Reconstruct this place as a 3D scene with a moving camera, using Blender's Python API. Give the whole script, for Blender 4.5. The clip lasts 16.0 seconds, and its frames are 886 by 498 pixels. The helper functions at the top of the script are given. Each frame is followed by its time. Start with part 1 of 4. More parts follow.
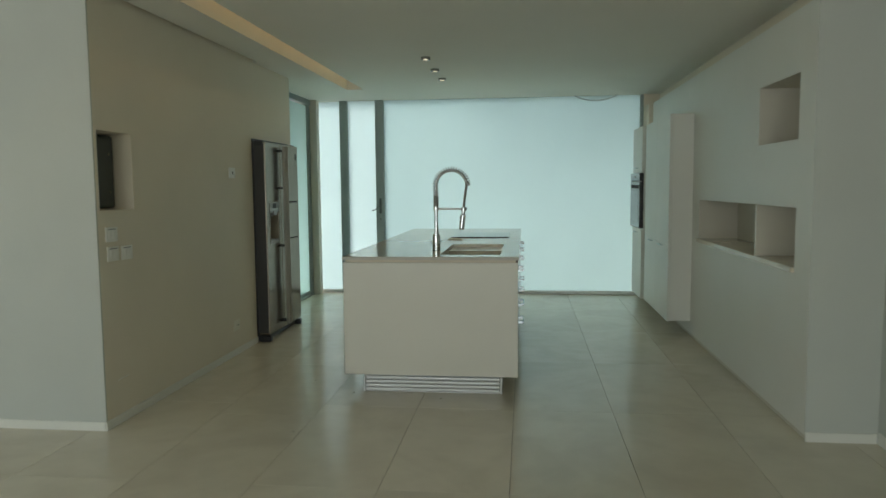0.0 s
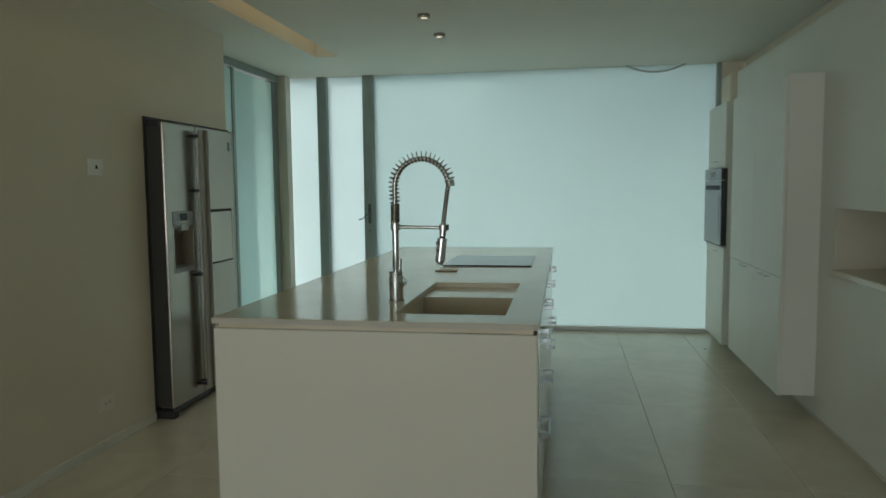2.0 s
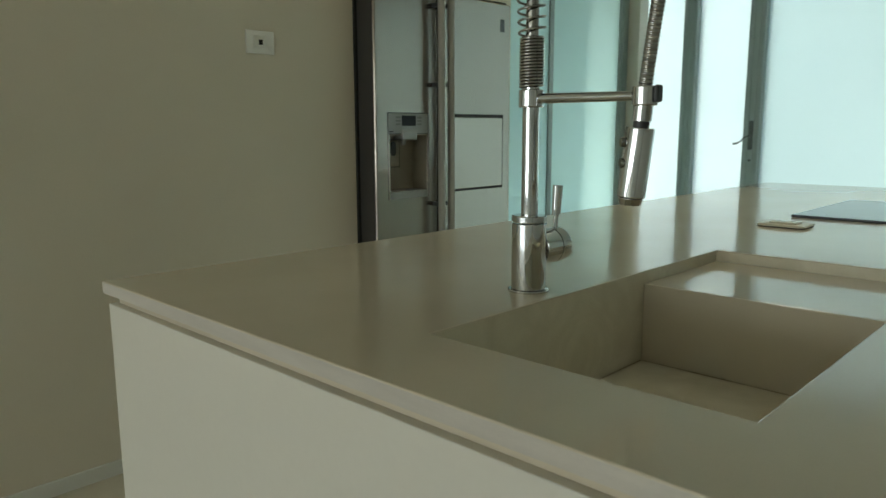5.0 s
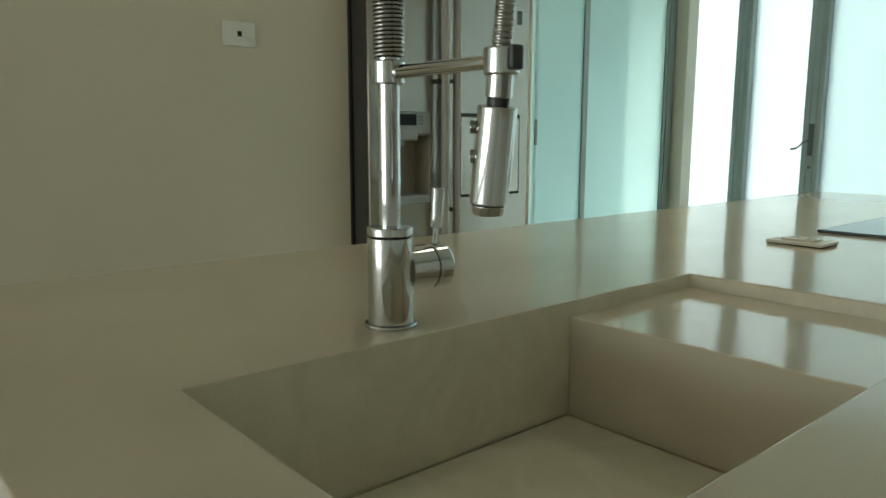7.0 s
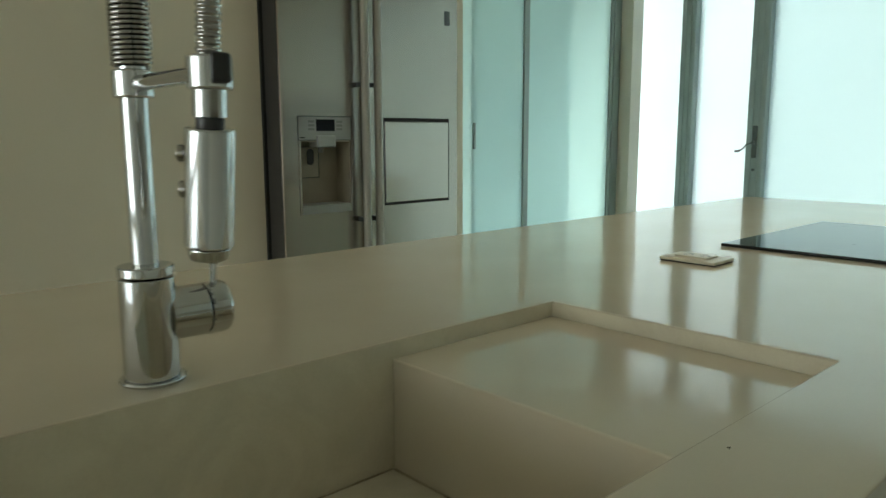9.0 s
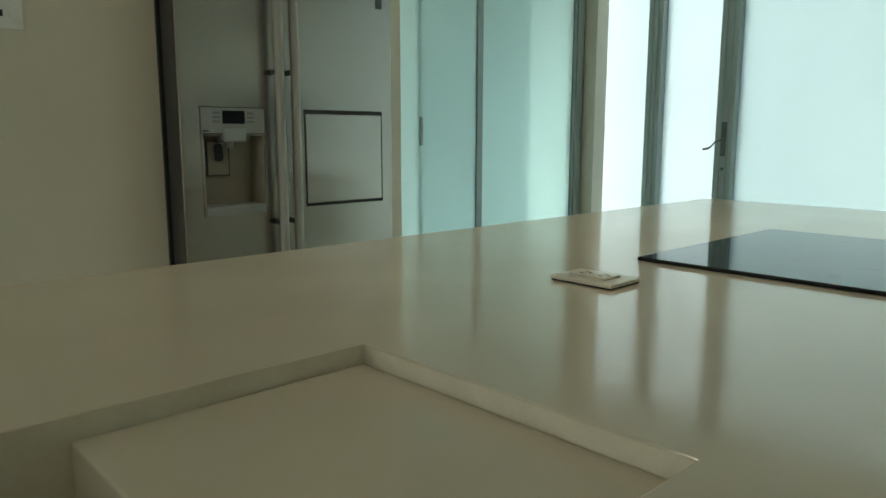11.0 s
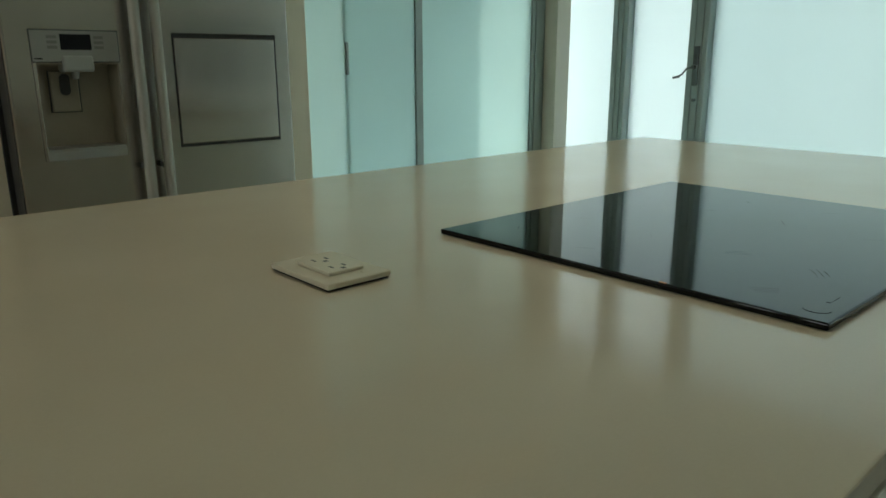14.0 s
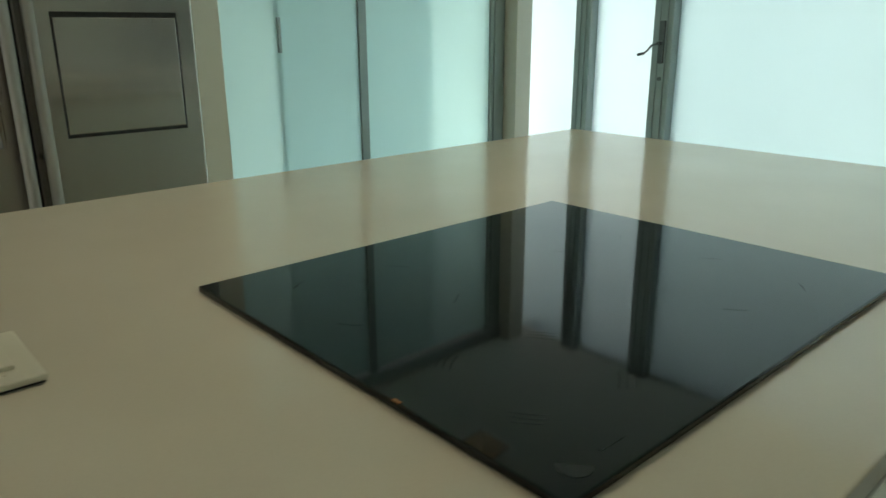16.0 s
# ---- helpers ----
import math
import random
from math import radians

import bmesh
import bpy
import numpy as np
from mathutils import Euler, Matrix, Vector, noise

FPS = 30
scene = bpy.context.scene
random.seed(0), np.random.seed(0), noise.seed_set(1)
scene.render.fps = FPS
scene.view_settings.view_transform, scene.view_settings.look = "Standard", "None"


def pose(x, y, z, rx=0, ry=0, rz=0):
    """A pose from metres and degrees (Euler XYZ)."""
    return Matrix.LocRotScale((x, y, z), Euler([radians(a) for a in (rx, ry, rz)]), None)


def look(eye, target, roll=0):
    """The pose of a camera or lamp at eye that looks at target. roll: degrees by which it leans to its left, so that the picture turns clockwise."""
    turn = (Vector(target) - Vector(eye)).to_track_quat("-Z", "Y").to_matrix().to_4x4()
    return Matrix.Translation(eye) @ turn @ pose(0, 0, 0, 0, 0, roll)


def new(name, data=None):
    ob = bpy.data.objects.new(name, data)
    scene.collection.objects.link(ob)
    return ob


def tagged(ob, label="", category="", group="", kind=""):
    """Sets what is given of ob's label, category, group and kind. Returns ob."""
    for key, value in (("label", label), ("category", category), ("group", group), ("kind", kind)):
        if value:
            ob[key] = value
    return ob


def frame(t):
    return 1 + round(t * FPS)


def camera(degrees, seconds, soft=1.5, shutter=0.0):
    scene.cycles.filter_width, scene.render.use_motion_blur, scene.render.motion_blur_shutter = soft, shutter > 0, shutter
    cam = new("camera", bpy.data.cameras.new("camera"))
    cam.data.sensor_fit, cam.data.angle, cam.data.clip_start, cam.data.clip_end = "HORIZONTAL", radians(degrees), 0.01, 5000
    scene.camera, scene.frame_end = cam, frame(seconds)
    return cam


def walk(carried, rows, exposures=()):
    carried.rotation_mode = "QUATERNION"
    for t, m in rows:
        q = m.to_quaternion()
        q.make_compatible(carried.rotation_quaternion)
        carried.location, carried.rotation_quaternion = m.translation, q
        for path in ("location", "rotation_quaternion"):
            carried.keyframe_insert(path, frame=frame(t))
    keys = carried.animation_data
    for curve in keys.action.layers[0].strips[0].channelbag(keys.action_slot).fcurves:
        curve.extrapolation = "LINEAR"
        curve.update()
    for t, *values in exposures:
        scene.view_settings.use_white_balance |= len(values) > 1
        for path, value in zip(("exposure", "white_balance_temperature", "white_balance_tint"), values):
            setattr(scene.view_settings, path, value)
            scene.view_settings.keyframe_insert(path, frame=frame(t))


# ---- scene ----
cam = camera(63.4, 16.0, shutter=0.5)
PATH = [
    (0, (0.04, -4.444, 1.343), (-0.188, -2.464, 1.168), -0.5),
    (0.5, (0.007, -3.916, 1.339), (-0.235, -1.938, 1.166), -0.5),
    (1, (0.031, -3.362, 1.337), (-0.23, -1.386, 1.164), -0.4),
    (1.5, (0.043, -2.807, 1.329), (-0.249, -0.836, 1.159), -0.5),
    (2, (0.075, -2.277, 1.336), (-0.256, -0.312, 1.167), -0.6),
    (2.5, (0.076, -1.792, 1.325), (-0.346, 0.156, 1.159), -0.5),
    (3, (0.119, -1.343, 1.305), (-0.431, 0.57, 1.116), -0.6),
    (3.5, (0.125, -0.975, 1.273), (-0.647, 0.854, 1.035), -0.6),
    (4, (0.094, -0.72, 1.218), (-0.98, 0.942, 0.93), -0.4),
    (4.5, (0.086, -0.571, 1.169), (-1.171, 0.951, 0.849), -0.3),
    (7, (0.097, -0.066, 1.12), (-1.403, 1.22, 0.808), 0.1),
    (7.5, (0.103, -0.012, 1.121), (-1.386, 1.287, 0.81), 0.3),
    (8, (0.113, 0.044, 1.121), (-1.361, 1.359, 0.81), 0.1),
    (8.5, (0.128, 0.098, 1.131), (-1.337, 1.425, 0.819), -0.1),
    (9, (0.139, 0.168, 1.14), (-1.315, 1.506, 0.829), -0.2),
    (9.5, (0.142, 0.25, 1.146), (-1.304, 1.595, 0.833), -0.1),
    (12, (0.079, 0.702, 1.111), (-1.359, 2.056, 0.793), 0.1),
    (12.5, (0.077, 0.787, 1.106), (-1.367, 2.134, 0.787), -0.0),
    (13, (0.081, 0.881, 1.105), (-1.363, 2.222, 0.767), -0.0),
    (13.5, (0.095, 0.962, 1.112), (-1.343, 2.292, 0.71), -0.3),
    (14, (0.105, 1.039, 1.123), (-1.329, 2.338, 0.619), -0.2),
    (14.5, (0.104, 1.116, 1.141), (-1.33, 2.389, 0.572), -0.3),
    (15, (0.091, 1.217, 1.165), (-1.349, 2.473, 0.574), -0.4),
    (15.5, (0.091, 1.303, 1.165), (-1.334, 2.577, 0.579), -0.3),
    (16, (0.11, 1.381, 1.166), (-1.311, 2.659, 0.577), -0.2),
]
walk(cam, [(t, look(eye, target, roll)) for t, eye, target, roll in PATH],
     exposures=[(0.0, 0.91), (1.0, 0.85), (1.5, 0.79), (2.0, 0.67), (3.0, 0.46), (3.5, 0.52), (4.0, 0.85), (4.5, 1.1), (7.0, 1.60), (9.5, 1.48), (12.5, 1.15), (14.0, 1.09), (15.0, 1.23), (16.0, 1.35)])

# ---- light: an overcast sky, a soft sun, the large window of the living room behind ----
world = bpy.data.worlds.new("sky")
scene.world = world
world.use_nodes = True
wn = world.node_tree
sky = wn.nodes.new("ShaderNodeTexSky")
sky.sky_type = "NISHITA"
sky.sun_disc = False
sky.sun_elevation = radians(55)
sky.sun_rotation = radians(-50)
sky.air_density = 1.0
sky.dust_density = 3.0
wn.links.new(sky.outputs["Color"], wn.nodes["Background"].inputs["Color"])
wn.nodes["Background"].inputs["Strength"].default_value = 0.15

sun = new("sun", bpy.data.lights.new("sun", "SUN"))
sun.data.energy = 2.2
sun.data.angle = radians(38)
sun.data.color = (1.0, 0.97, 0.92)
sun.matrix_world = look((-18, 15, 24), (0, 0, 0))


def window_lamp(name, w, h, power, colour, m):
    la = bpy.data.lights.new(name, "AREA")
    la.shape, la.size, la.size_y, la.energy, la.color = "RECTANGLE", w, h, power, colour
    ob = new(name, la)
    ob.matrix_world = m
    return ob


window_lamp("sky_lamp_living_window", 5.6, 2.1, 60, (0.91, 0.99, 0.97), look((-1.9, -8.9, 1.25), (-1.9, 0, 1.25)))
window_lamp("sky_lamp_side_window", 1.0, 1.9, 2, (0.60, 0.95, 1.0), look((-5.48, -1.75, 1.25), (0, -1.75, 1.25)))

for ly in (1.585, 2.205, 2.775):      # the three spotlights over the island
    sl_data = bpy.data.lights.new("spotlight_beam", "SPOT")
    sl_data.energy, sl_data.color, sl_data.spot_size, sl_data.spot_blend, sl_data.shadow_soft_size = 2.8, (1.0, 0.91, 0.73), radians(130), 1.0, 0.12
    new("spotlight_beam", sl_data).matrix_world = look((-0.786, ly, 2.375), (-0.786, ly + 0.001, 0))

# ---- materials ----


def base(name, rough=0.5, metal=0.0, spec=0.5):
    m = bpy.data.materials.new(name)
    m.use_nodes = True
    p = m.node_tree.nodes["Principled BSDF"]
    p.inputs["Roughness"].default_value = rough
    p.inputs["Metallic"].default_value = metal
    p.inputs["Specular IOR Level"].default_value = spec
    return m, m.node_tree, p


def plain(name, colour, rough=0.5, metal=0.0, spec=0.5):
    m, n, p = base(name, rough, metal, spec)
    p.inputs["Base Color"].default_value = (*colour, 1)
    return m


def mottled(name, dark, light, scale=3.0, rough=0.5, metal=0.0, spec=0.5, bump=0.02, fine=120.0, rough_var=0.08,
            stretch=(1, 1, 1), per_object=0.0, detail=5.0, bump_distance=0.002, world=False, warp=0.0):
    """Two scales of noise: large soft patches in colour and gloss, fine grain in relief."""
    m, n, p = base(name, rough, metal, spec)
    co = n.nodes.new("ShaderNodeTexCoord")
    mp = n.nodes.new("ShaderNodeMapping")
    mp.inputs["Scale"].default_value = stretch
    if world:
        geo = n.nodes.new("ShaderNodeNewGeometry")
        off = n.nodes.new("ShaderNodeVectorMath")
        off.operation = "MULTIPLY_ADD"
        who = n.nodes.new("ShaderNodeObjectInfo")
        off.inputs[1].default_value = (37.0, 91.0, 53.0)
        n.links.new(who.outputs["Random"], off.inputs[0])
        n.links.new(geo.outputs["Position"], off.inputs[2])
        n.links.new(off.outputs["Vector"], mp.inputs["Vector"])
    else:
        n.links.new(co.outputs["Object"], mp.inputs["Vector"])
    vec = mp.outputs["Vector"]
    a = n.nodes.new("ShaderNodeTexNoise")
    a.inputs["Scale"].default_value, a.inputs["Detail"].default_value, a.inputs["Distortion"].default_value = scale, detail, warp
    b = n.nodes.new("ShaderNodeTexNoise")
    b.inputs["Scale"].default_value, b.inputs["Detail"].default_value = fine, 3.0
    n.links.new(vec, a.inputs["Vector"])
    n.links.new(vec, b.inputs["Vector"])
    mixf = n.nodes.new("ShaderNodeMath")
    mixf.operation = "MULTIPLY_ADD"
    mixf.inputs[1].default_value, mixf.inputs[2].default_value = 0.25, 0.0
    n.links.new(b.outputs["Fac"], mixf.inputs[0])
    add = n.nodes.new("ShaderNodeMath")
    add.operation = "MULTIPLY_ADD"
    add.inputs[1].default_value = 0.75
    n.links.new(a.outputs["Fac"], add.inputs[0])
    n.links.new(mixf.outputs[0], add.inputs[2])
    fac = add.outputs[0]
    if per_object:
        oi = n.nodes.new("ShaderNodeObjectInfo")
        ad = n.nodes.new("ShaderNodeMath")
        ad.operation = "MULTIPLY_ADD"
        ad.inputs[1].default_value = per_object
        n.links.new(oi.outputs["Random"], ad.inputs[0])
        n.links.new(fac, ad.inputs[2])
        fac = ad.outputs[0]
    ramp = n.nodes.new("ShaderNodeValToRGB")
    ramp.color_ramp.elements[0].position, ramp.color_ramp.elements[0].color = 0.22, (*dark, 1)
    ramp.color_ramp.elements[1].position, ramp.color_ramp.elements[1].color = 0.80, (*light, 1)
    ramp.color_ramp.interpolation = "EASE"
    n.links.new(fac, ramp.inputs["Fac"])
    n.links.new(ramp.outputs["Color"], p.inputs["Base Color"])
    mr = n.nodes.new("ShaderNodeMapRange")
    mr.interpolation_type = "SMOOTHSTEP"
    mr.inputs["From Min"].default_value, mr.inputs["From Max"].default_value = 0.15, 0.85
    mr.inputs["To Min"].default_value, mr.inputs["To Max"].default_value = rough - rough_var, rough + rough_var
    n.links.new(a.outputs["Fac"], mr.inputs["Value"])
    if rough_var:
        n.links.new(mr.outputs["Result"], p.inputs["Roughness"])
    if bump:
        bp = n.nodes.new("ShaderNodeBump")
        bp.inputs["Strength"].default_value, bp.inputs["Distance"].default_value = bump, bump_distance
        n.links.new(b.outputs["Fac"], bp.inputs["Height"])
        n.links.new(bp.outputs["Normal"], p.inputs["Normal"])
    return m


def frosted(name, colour, gloss_rough=0.35):
    """Acid-etched glass: it scatters daylight through itself, with a soft sheen."""
    m = bpy.data.materials.new(name)
    m.use_nodes = True
    n = m.node_tree
    out = n.nodes["Material Output"]
    n.nodes.remove(n.nodes["Principled BSDF"])
    tr = n.nodes.new("ShaderNodeBsdfTranslucent")
    co = n.nodes.new("ShaderNodeTexCoord")
    no = n.nodes.new("ShaderNodeTexNoise")
    no.inputs["Scale"].default_value, no.inputs["Detail"].default_value = 1.3, 4.0
    n.links.new(co.outputs["Object"], no.inputs["Vector"])
    ramp = n.nodes.new("ShaderNodeValToRGB")
    ramp.color_ramp.elements[0].position, ramp.color_ramp.elements[0].color = 0.3, (*[c * 0.96 for c in colour], 1)
    ramp.color_ramp.elements[1].position, ramp.color_ramp.elements[1].color = 0.7, (*colour, 1)
    n.links.new(no.outputs["Fac"], ramp.inputs["Fac"])
    n.links.new(ramp.outputs["Color"], tr.inputs["Color"])
    gl = n.nodes.new("ShaderNodeBsdfGlossy")
    gl.inputs["Roughness"].default_value = gloss_rough
    gl.inputs["Color"].default_value = (0.9, 0.95, 0.95, 1)
    fr = n.nodes.new("ShaderNodeFresnel")
    fr.inputs["IOR"].default_value = 1.45
    mx = n.nodes.new("ShaderNodeMixShader")
    n.links.new(fr.outputs["Fac"], mx.inputs["Fac"])
    n.links.new(tr.outputs["BSDF"], mx.inputs[1])
    n.links.new(gl.outputs["BSDF"], mx.inputs[2])
    n.links.new(mx.outputs["Shader"], out.inputs["Surface"])
    return m


def tinted(name, colour):
    """Clear float glass with a body tint."""
    m = bpy.data.materials.new(name)
    m.use_nodes = True
    n = m.node_tree
    out = n.nodes["Material Output"]
    n.nodes.remove(n.nodes["Principled BSDF"])
    tr = n.nodes.new("ShaderNodeBsdfTransparent")
    tr.inputs["Color"].default_value = (*[c ** 0.5 for c in colour], 1)
    gl = n.nodes.new("ShaderNodeBsdfGlossy")
    gl.inputs["Roughness"].default_value = 0.03
    fr = n.nodes.new("ShaderNodeFresnel")
    fr.inputs["IOR"].default_value = 1.15
    mx = n.nodes.new("ShaderNodeMixShader")
    n.links.new(fr.outputs["Fac"], mx.inputs["Fac"])
    n.links.new(tr.outputs["BSDF"], mx.inputs[1])
    n.links.new(gl.outputs["BSDF"], mx.inputs[2])
    n.links.new(mx.outputs["Shader"], out.inputs["Surface"])
    return m


def glowing(name, colour, strength):
    m, n, p = base(name)
    p.inputs["Base Color"].default_value = (*colour, 1)
    p.inputs["Emission Color"].default_value = (*colour, 1)
    p.inputs["Emission Strength"].default_value = strength
    return m


M_WALL = mottled("wall_paint", (0.722, 0.65, 0.515), (0.782, 0.71, 0.575), scale=1.6, rough=0.62, spec=0.3, bump=0.06, fine=160)
# Wall paint with the living-room side's cooler, darker shade put into its colour.
M_WALL_SHADED = mottled("wall_paint_cool_shade", (0.505, 0.52, 0.47), (0.555, 0.57, 0.515), scale=1.6, rough=0.62, spec=0.3, bump=0.06, fine=160)
M_CEIL = mottled("ceiling_paint", (0.77, 0.75, 0.67), (0.81, 0.79, 0.71), scale=1.2, rough=0.7, spec=0.25, bump=0.05, fine=140)
M_LACQ = mottled("white_lacquer", (0.70, 0.67, 0.58), (0.74, 0.71, 0.62), scale=2.2, rough=0.32, spec=0.4, bump=0.0, fine=90, rough_var=0.0)
M_LAM = mottled("white_laminate", (0.73, 0.72, 0.65), (0.77, 0.76, 0.69), scale=2.0, rough=0.42, spec=0.4, bump=0.0, fine=110, rough_var=0.0)
M_TILE = mottled("porcelain_tile", (0.58, 0.525, 0.41), (0.71, 0.655, 0.525), scale=1.2, warp=1.8, rough=0.20, spec=0.5, bump=0.0,
                 fine=9, rough_var=0.0, per_object=0.06, detail=5, world=True)
M_GROUT = mottled("grout", (0.20, 0.175, 0.14), (0.27, 0.245, 0.20), scale=30, rough=0.85, bump=0.1)
M_QUARTZ = mottled("cream_quartz", (0.630, 0.553, 0.420), (0.696, 0.618, 0.480), scale=4.0, rough=0.10, spec=0.5, bump=0.0, fine=420,
                   rough_var=0.0)
M_EDGE = mottled("sawn_quartz_edge", (0.50, 0.46, 0.40), (0.62, 0.575, 0.50), scale=9.0, rough=0.55, spec=0.35, bump=0.08, fine=160,
                 stretch=(1, 1, 6), detail=6)
M_GLOSS = mottled("gloss_white_lacquer", (0.70, 0.67, 0.58), (0.74, 0.71, 0.62), scale=2.2, rough=0.12, spec=0.5, bump=0.0, fine=90, rough_var=0.0)
# Stain-mottled worktop quartz, lightened so its colour carries the basin's missing light.
M_SINK_LIT = mottled("cream_quartz_basin_lit", (0.715, 0.648, 0.492), (0.845, 0.780, 0.622), scale=8.0, warp=2.5, detail=10, rough=0.24, spec=0.45, bump=0.01, fine=300,
                 rough_var=0.0)
M_STEEL = mottled("brushed_steel", (0.396, 0.352, 0.308), (0.416, 0.372, 0.326), scale=2.0, rough=0.195, metal=1.0, bump=0.0, fine=60,
                  stretch=(10, 10, 0.3), rough_var=0.012, detail=2.0)
M_HATCH = mottled("satin_steel_hatch", (0.435, 0.388, 0.34), (0.457, 0.409, 0.359), scale=2.0, rough=0.195, metal=1.0, bump=0.0, fine=60,
                  stretch=(10, 10, 0.3), rough_var=0.012, detail=2.0)
for steel in (M_STEEL, M_HATCH):             # vertical brushing spreads reflections sideways; coated, so darker at grazing angles
    shader = steel.node_tree.nodes["Principled BSDF"]
    shader.inputs["Specular Tint"].default_value = (0.36, 0.35, 0.325, 1.0)
    shader.inputs["Anisotropic"].default_value = 0.8
    tangent = steel.node_tree.nodes.new("ShaderNodeTangent")
    tangent.direction_type, tangent.axis = "RADIAL", "Z"
    steel.node_tree.links.new(tangent.outputs["Tangent"], shader.inputs["Tangent"])
M_HANDLE = mottled("satin_steel", (0.40, 0.38, 0.335), (0.44, 0.42, 0.375), scale=6.0, rough=0.66, metal=0.85, bump=0.0, fine=90, rough_var=0.0)
M_CHROME = mottled("chrome", (0.53, 0.54, 0.54), (0.60, 0.61, 0.61), scale=9.0, rough=0.06, metal=1.0, bump=0.0, rough_var=0.03)
M_PULL = mottled("smoked_chrome", (0.33, 0.35, 0.35), (0.41, 0.43, 0.43), scale=12.0, rough=0.10, metal=1.0, bump=0.0, rough_var=0.03)
M_NICKEL = mottled("brushed_nickel", (0.32, 0.315, 0.295), (0.42, 0.41, 0.39), scale=20.0, rough=0.14, metal=1.0, bump=0.0, rough_var=0.05)
M_ALU = mottled("grey_aluminium", (0.27, 0.32, 0.30), (0.32, 0.37, 0.35), scale=8.0, rough=0.42, metal=0.25, bump=0.01, fine=200)
M_GRILLE = mottled("anodised_grille", (0.50, 0.50, 0.48), (0.58, 0.58, 0.56), scale=8.0, rough=0.38, metal=0.7, bump=0.01)
M_BLACK = plain("black_plastic", (0.026, 0.026, 0.025), 0.4)
M_GAP = plain("dark_gap", (0.02, 0.02, 0.018), 0.8)
M_PLASTIC = mottled("ivory_plastic", (0.82, 0.80, 0.73), (0.86, 0.84, 0.77), scale=12, rough=0.30, bump=0.0)
M_CREAM = mottled("cream_plastic", (0.66, 0.60, 0.46), (0.71, 0.65, 0.51), scale=12, rough=0.32, bump=0.0)
M_HOB = mottled("black_ceramic_glass", (0.004, 0.005, 0.005), (0.007, 0.008, 0.008), scale=6, rough=0.045, spec=0.27, bump=0.0, rough_var=0.0)
M_MARK = plain("printed_grey", (0.10, 0.11, 0.11), 0.25)
M_DOOREDGE = plain("dark_grey_paint", (0.05, 0.048, 0.044), 0.45)
M_BEIGE = mottled("beige_plastic", (0.75, 0.71, 0.58), (0.79, 0.75, 0.62), scale=12, rough=0.35, bump=0.0)
M_ZONE = plain("faint_grey_print", (0.055, 0.058, 0.056), 0.045, 0.0, 0.25)
M_LOGO = plain("grey_print", (0.017, 0.018, 0.018), 0.05, 0.0, 0.27)
M_DISP = plain("dispenser_grey", (0.336, 0.336, 0.314), 0.35, 0.3)
M_CAVITY = mottled("dispenser_lining", (0.287, 0.253, 0.190), (0.345, 0.305, 0.230), scale=6, rough=0.4, bump=0.0)
M_KEY = plain("dim_key_print", (0.21, 0.21, 0.195), 0.35)
M_SCREEN = plain("display_glass", (0.010, 0.011, 0.014), 0.3, 0.0, 0.2)
M_OVENFACE = plain("oven_face", (0.07, 0.078, 0.078), 0.16, 0.0, 0.6)
M_OVENGLASS = plain("oven_glass", (0.03, 0.035, 0.035), 0.08)
M_PANEL = mottled("dark_panel_cover", (0.055, 0.066, 0.056), (0.072, 0.084, 0.073), scale=5, rough=0.4, bump=0.02)
M_FROST_W = frosted("frosted_glass_white", (0.82, 0.925, 0.91))
M_FROST_C = frosted("frosted_glass_cyan", (0.695, 0.815, 0.80))
M_FROST_G = frosted("frosted_glass_green", (0.65, 0.815, 0.785))
M_TINT = tinted("tinted_glass", (0.82, 0.88, 0.88))
M_HARDWARE = mottled("dark_grey_hardware", (0.085, 0.10, 0.095), (0.12, 0.135, 0.13), scale=30, rough=0.38, metal=0.3, bump=0.0)
# Post paint, also used as the shaded tone inside the wall unit's niches.
M_POST_NICHE = mottled("painted_post_and_niche_shade", (0.58, 0.54, 0.45), (0.64, 0.60, 0.50), scale=3, rough=0.5, bump=0.03)
M_CABLE = plain("grey_cable", (0.45, 0.50, 0.50), 0.5)
M_CONC = mottled("outside_concrete", (0.40, 0.40, 0.38), (0.50, 0.50, 0.48), scale=1.5, rough=0.8, bump=0.1)
M_WARM = glowing("warm_led", (1.0, 0.70, 0.32), 0.75)
M_BULB = glowing("halogen_bulb", (1.0, 0.85, 0.62), 0.4)

# ---- building helpers ----
ORIGIN = {}


def box(bm, x0, x1, y0, y1, z0, z1, bevel=0.0, seg=2):
    r = bmesh.ops.create_cube(bm, size=1.0)
    vs = r["verts"]
    for v in vs:
        v.co = Vector(((x0 + x1) / 2 + v.co.x * (x1 - x0), (y0 + y1) / 2 + v.co.y * (y1 - y0), (z0 + z1) / 2 + v.co.z * (z1 - z0)))
    if bevel:
        es = list({e for v in vs for e in v.link_edges})
        bmesh.ops.bevel(bm, geom=es, offset=bevel, segments=seg, affect="EDGES", profile=0.5)
    return bm


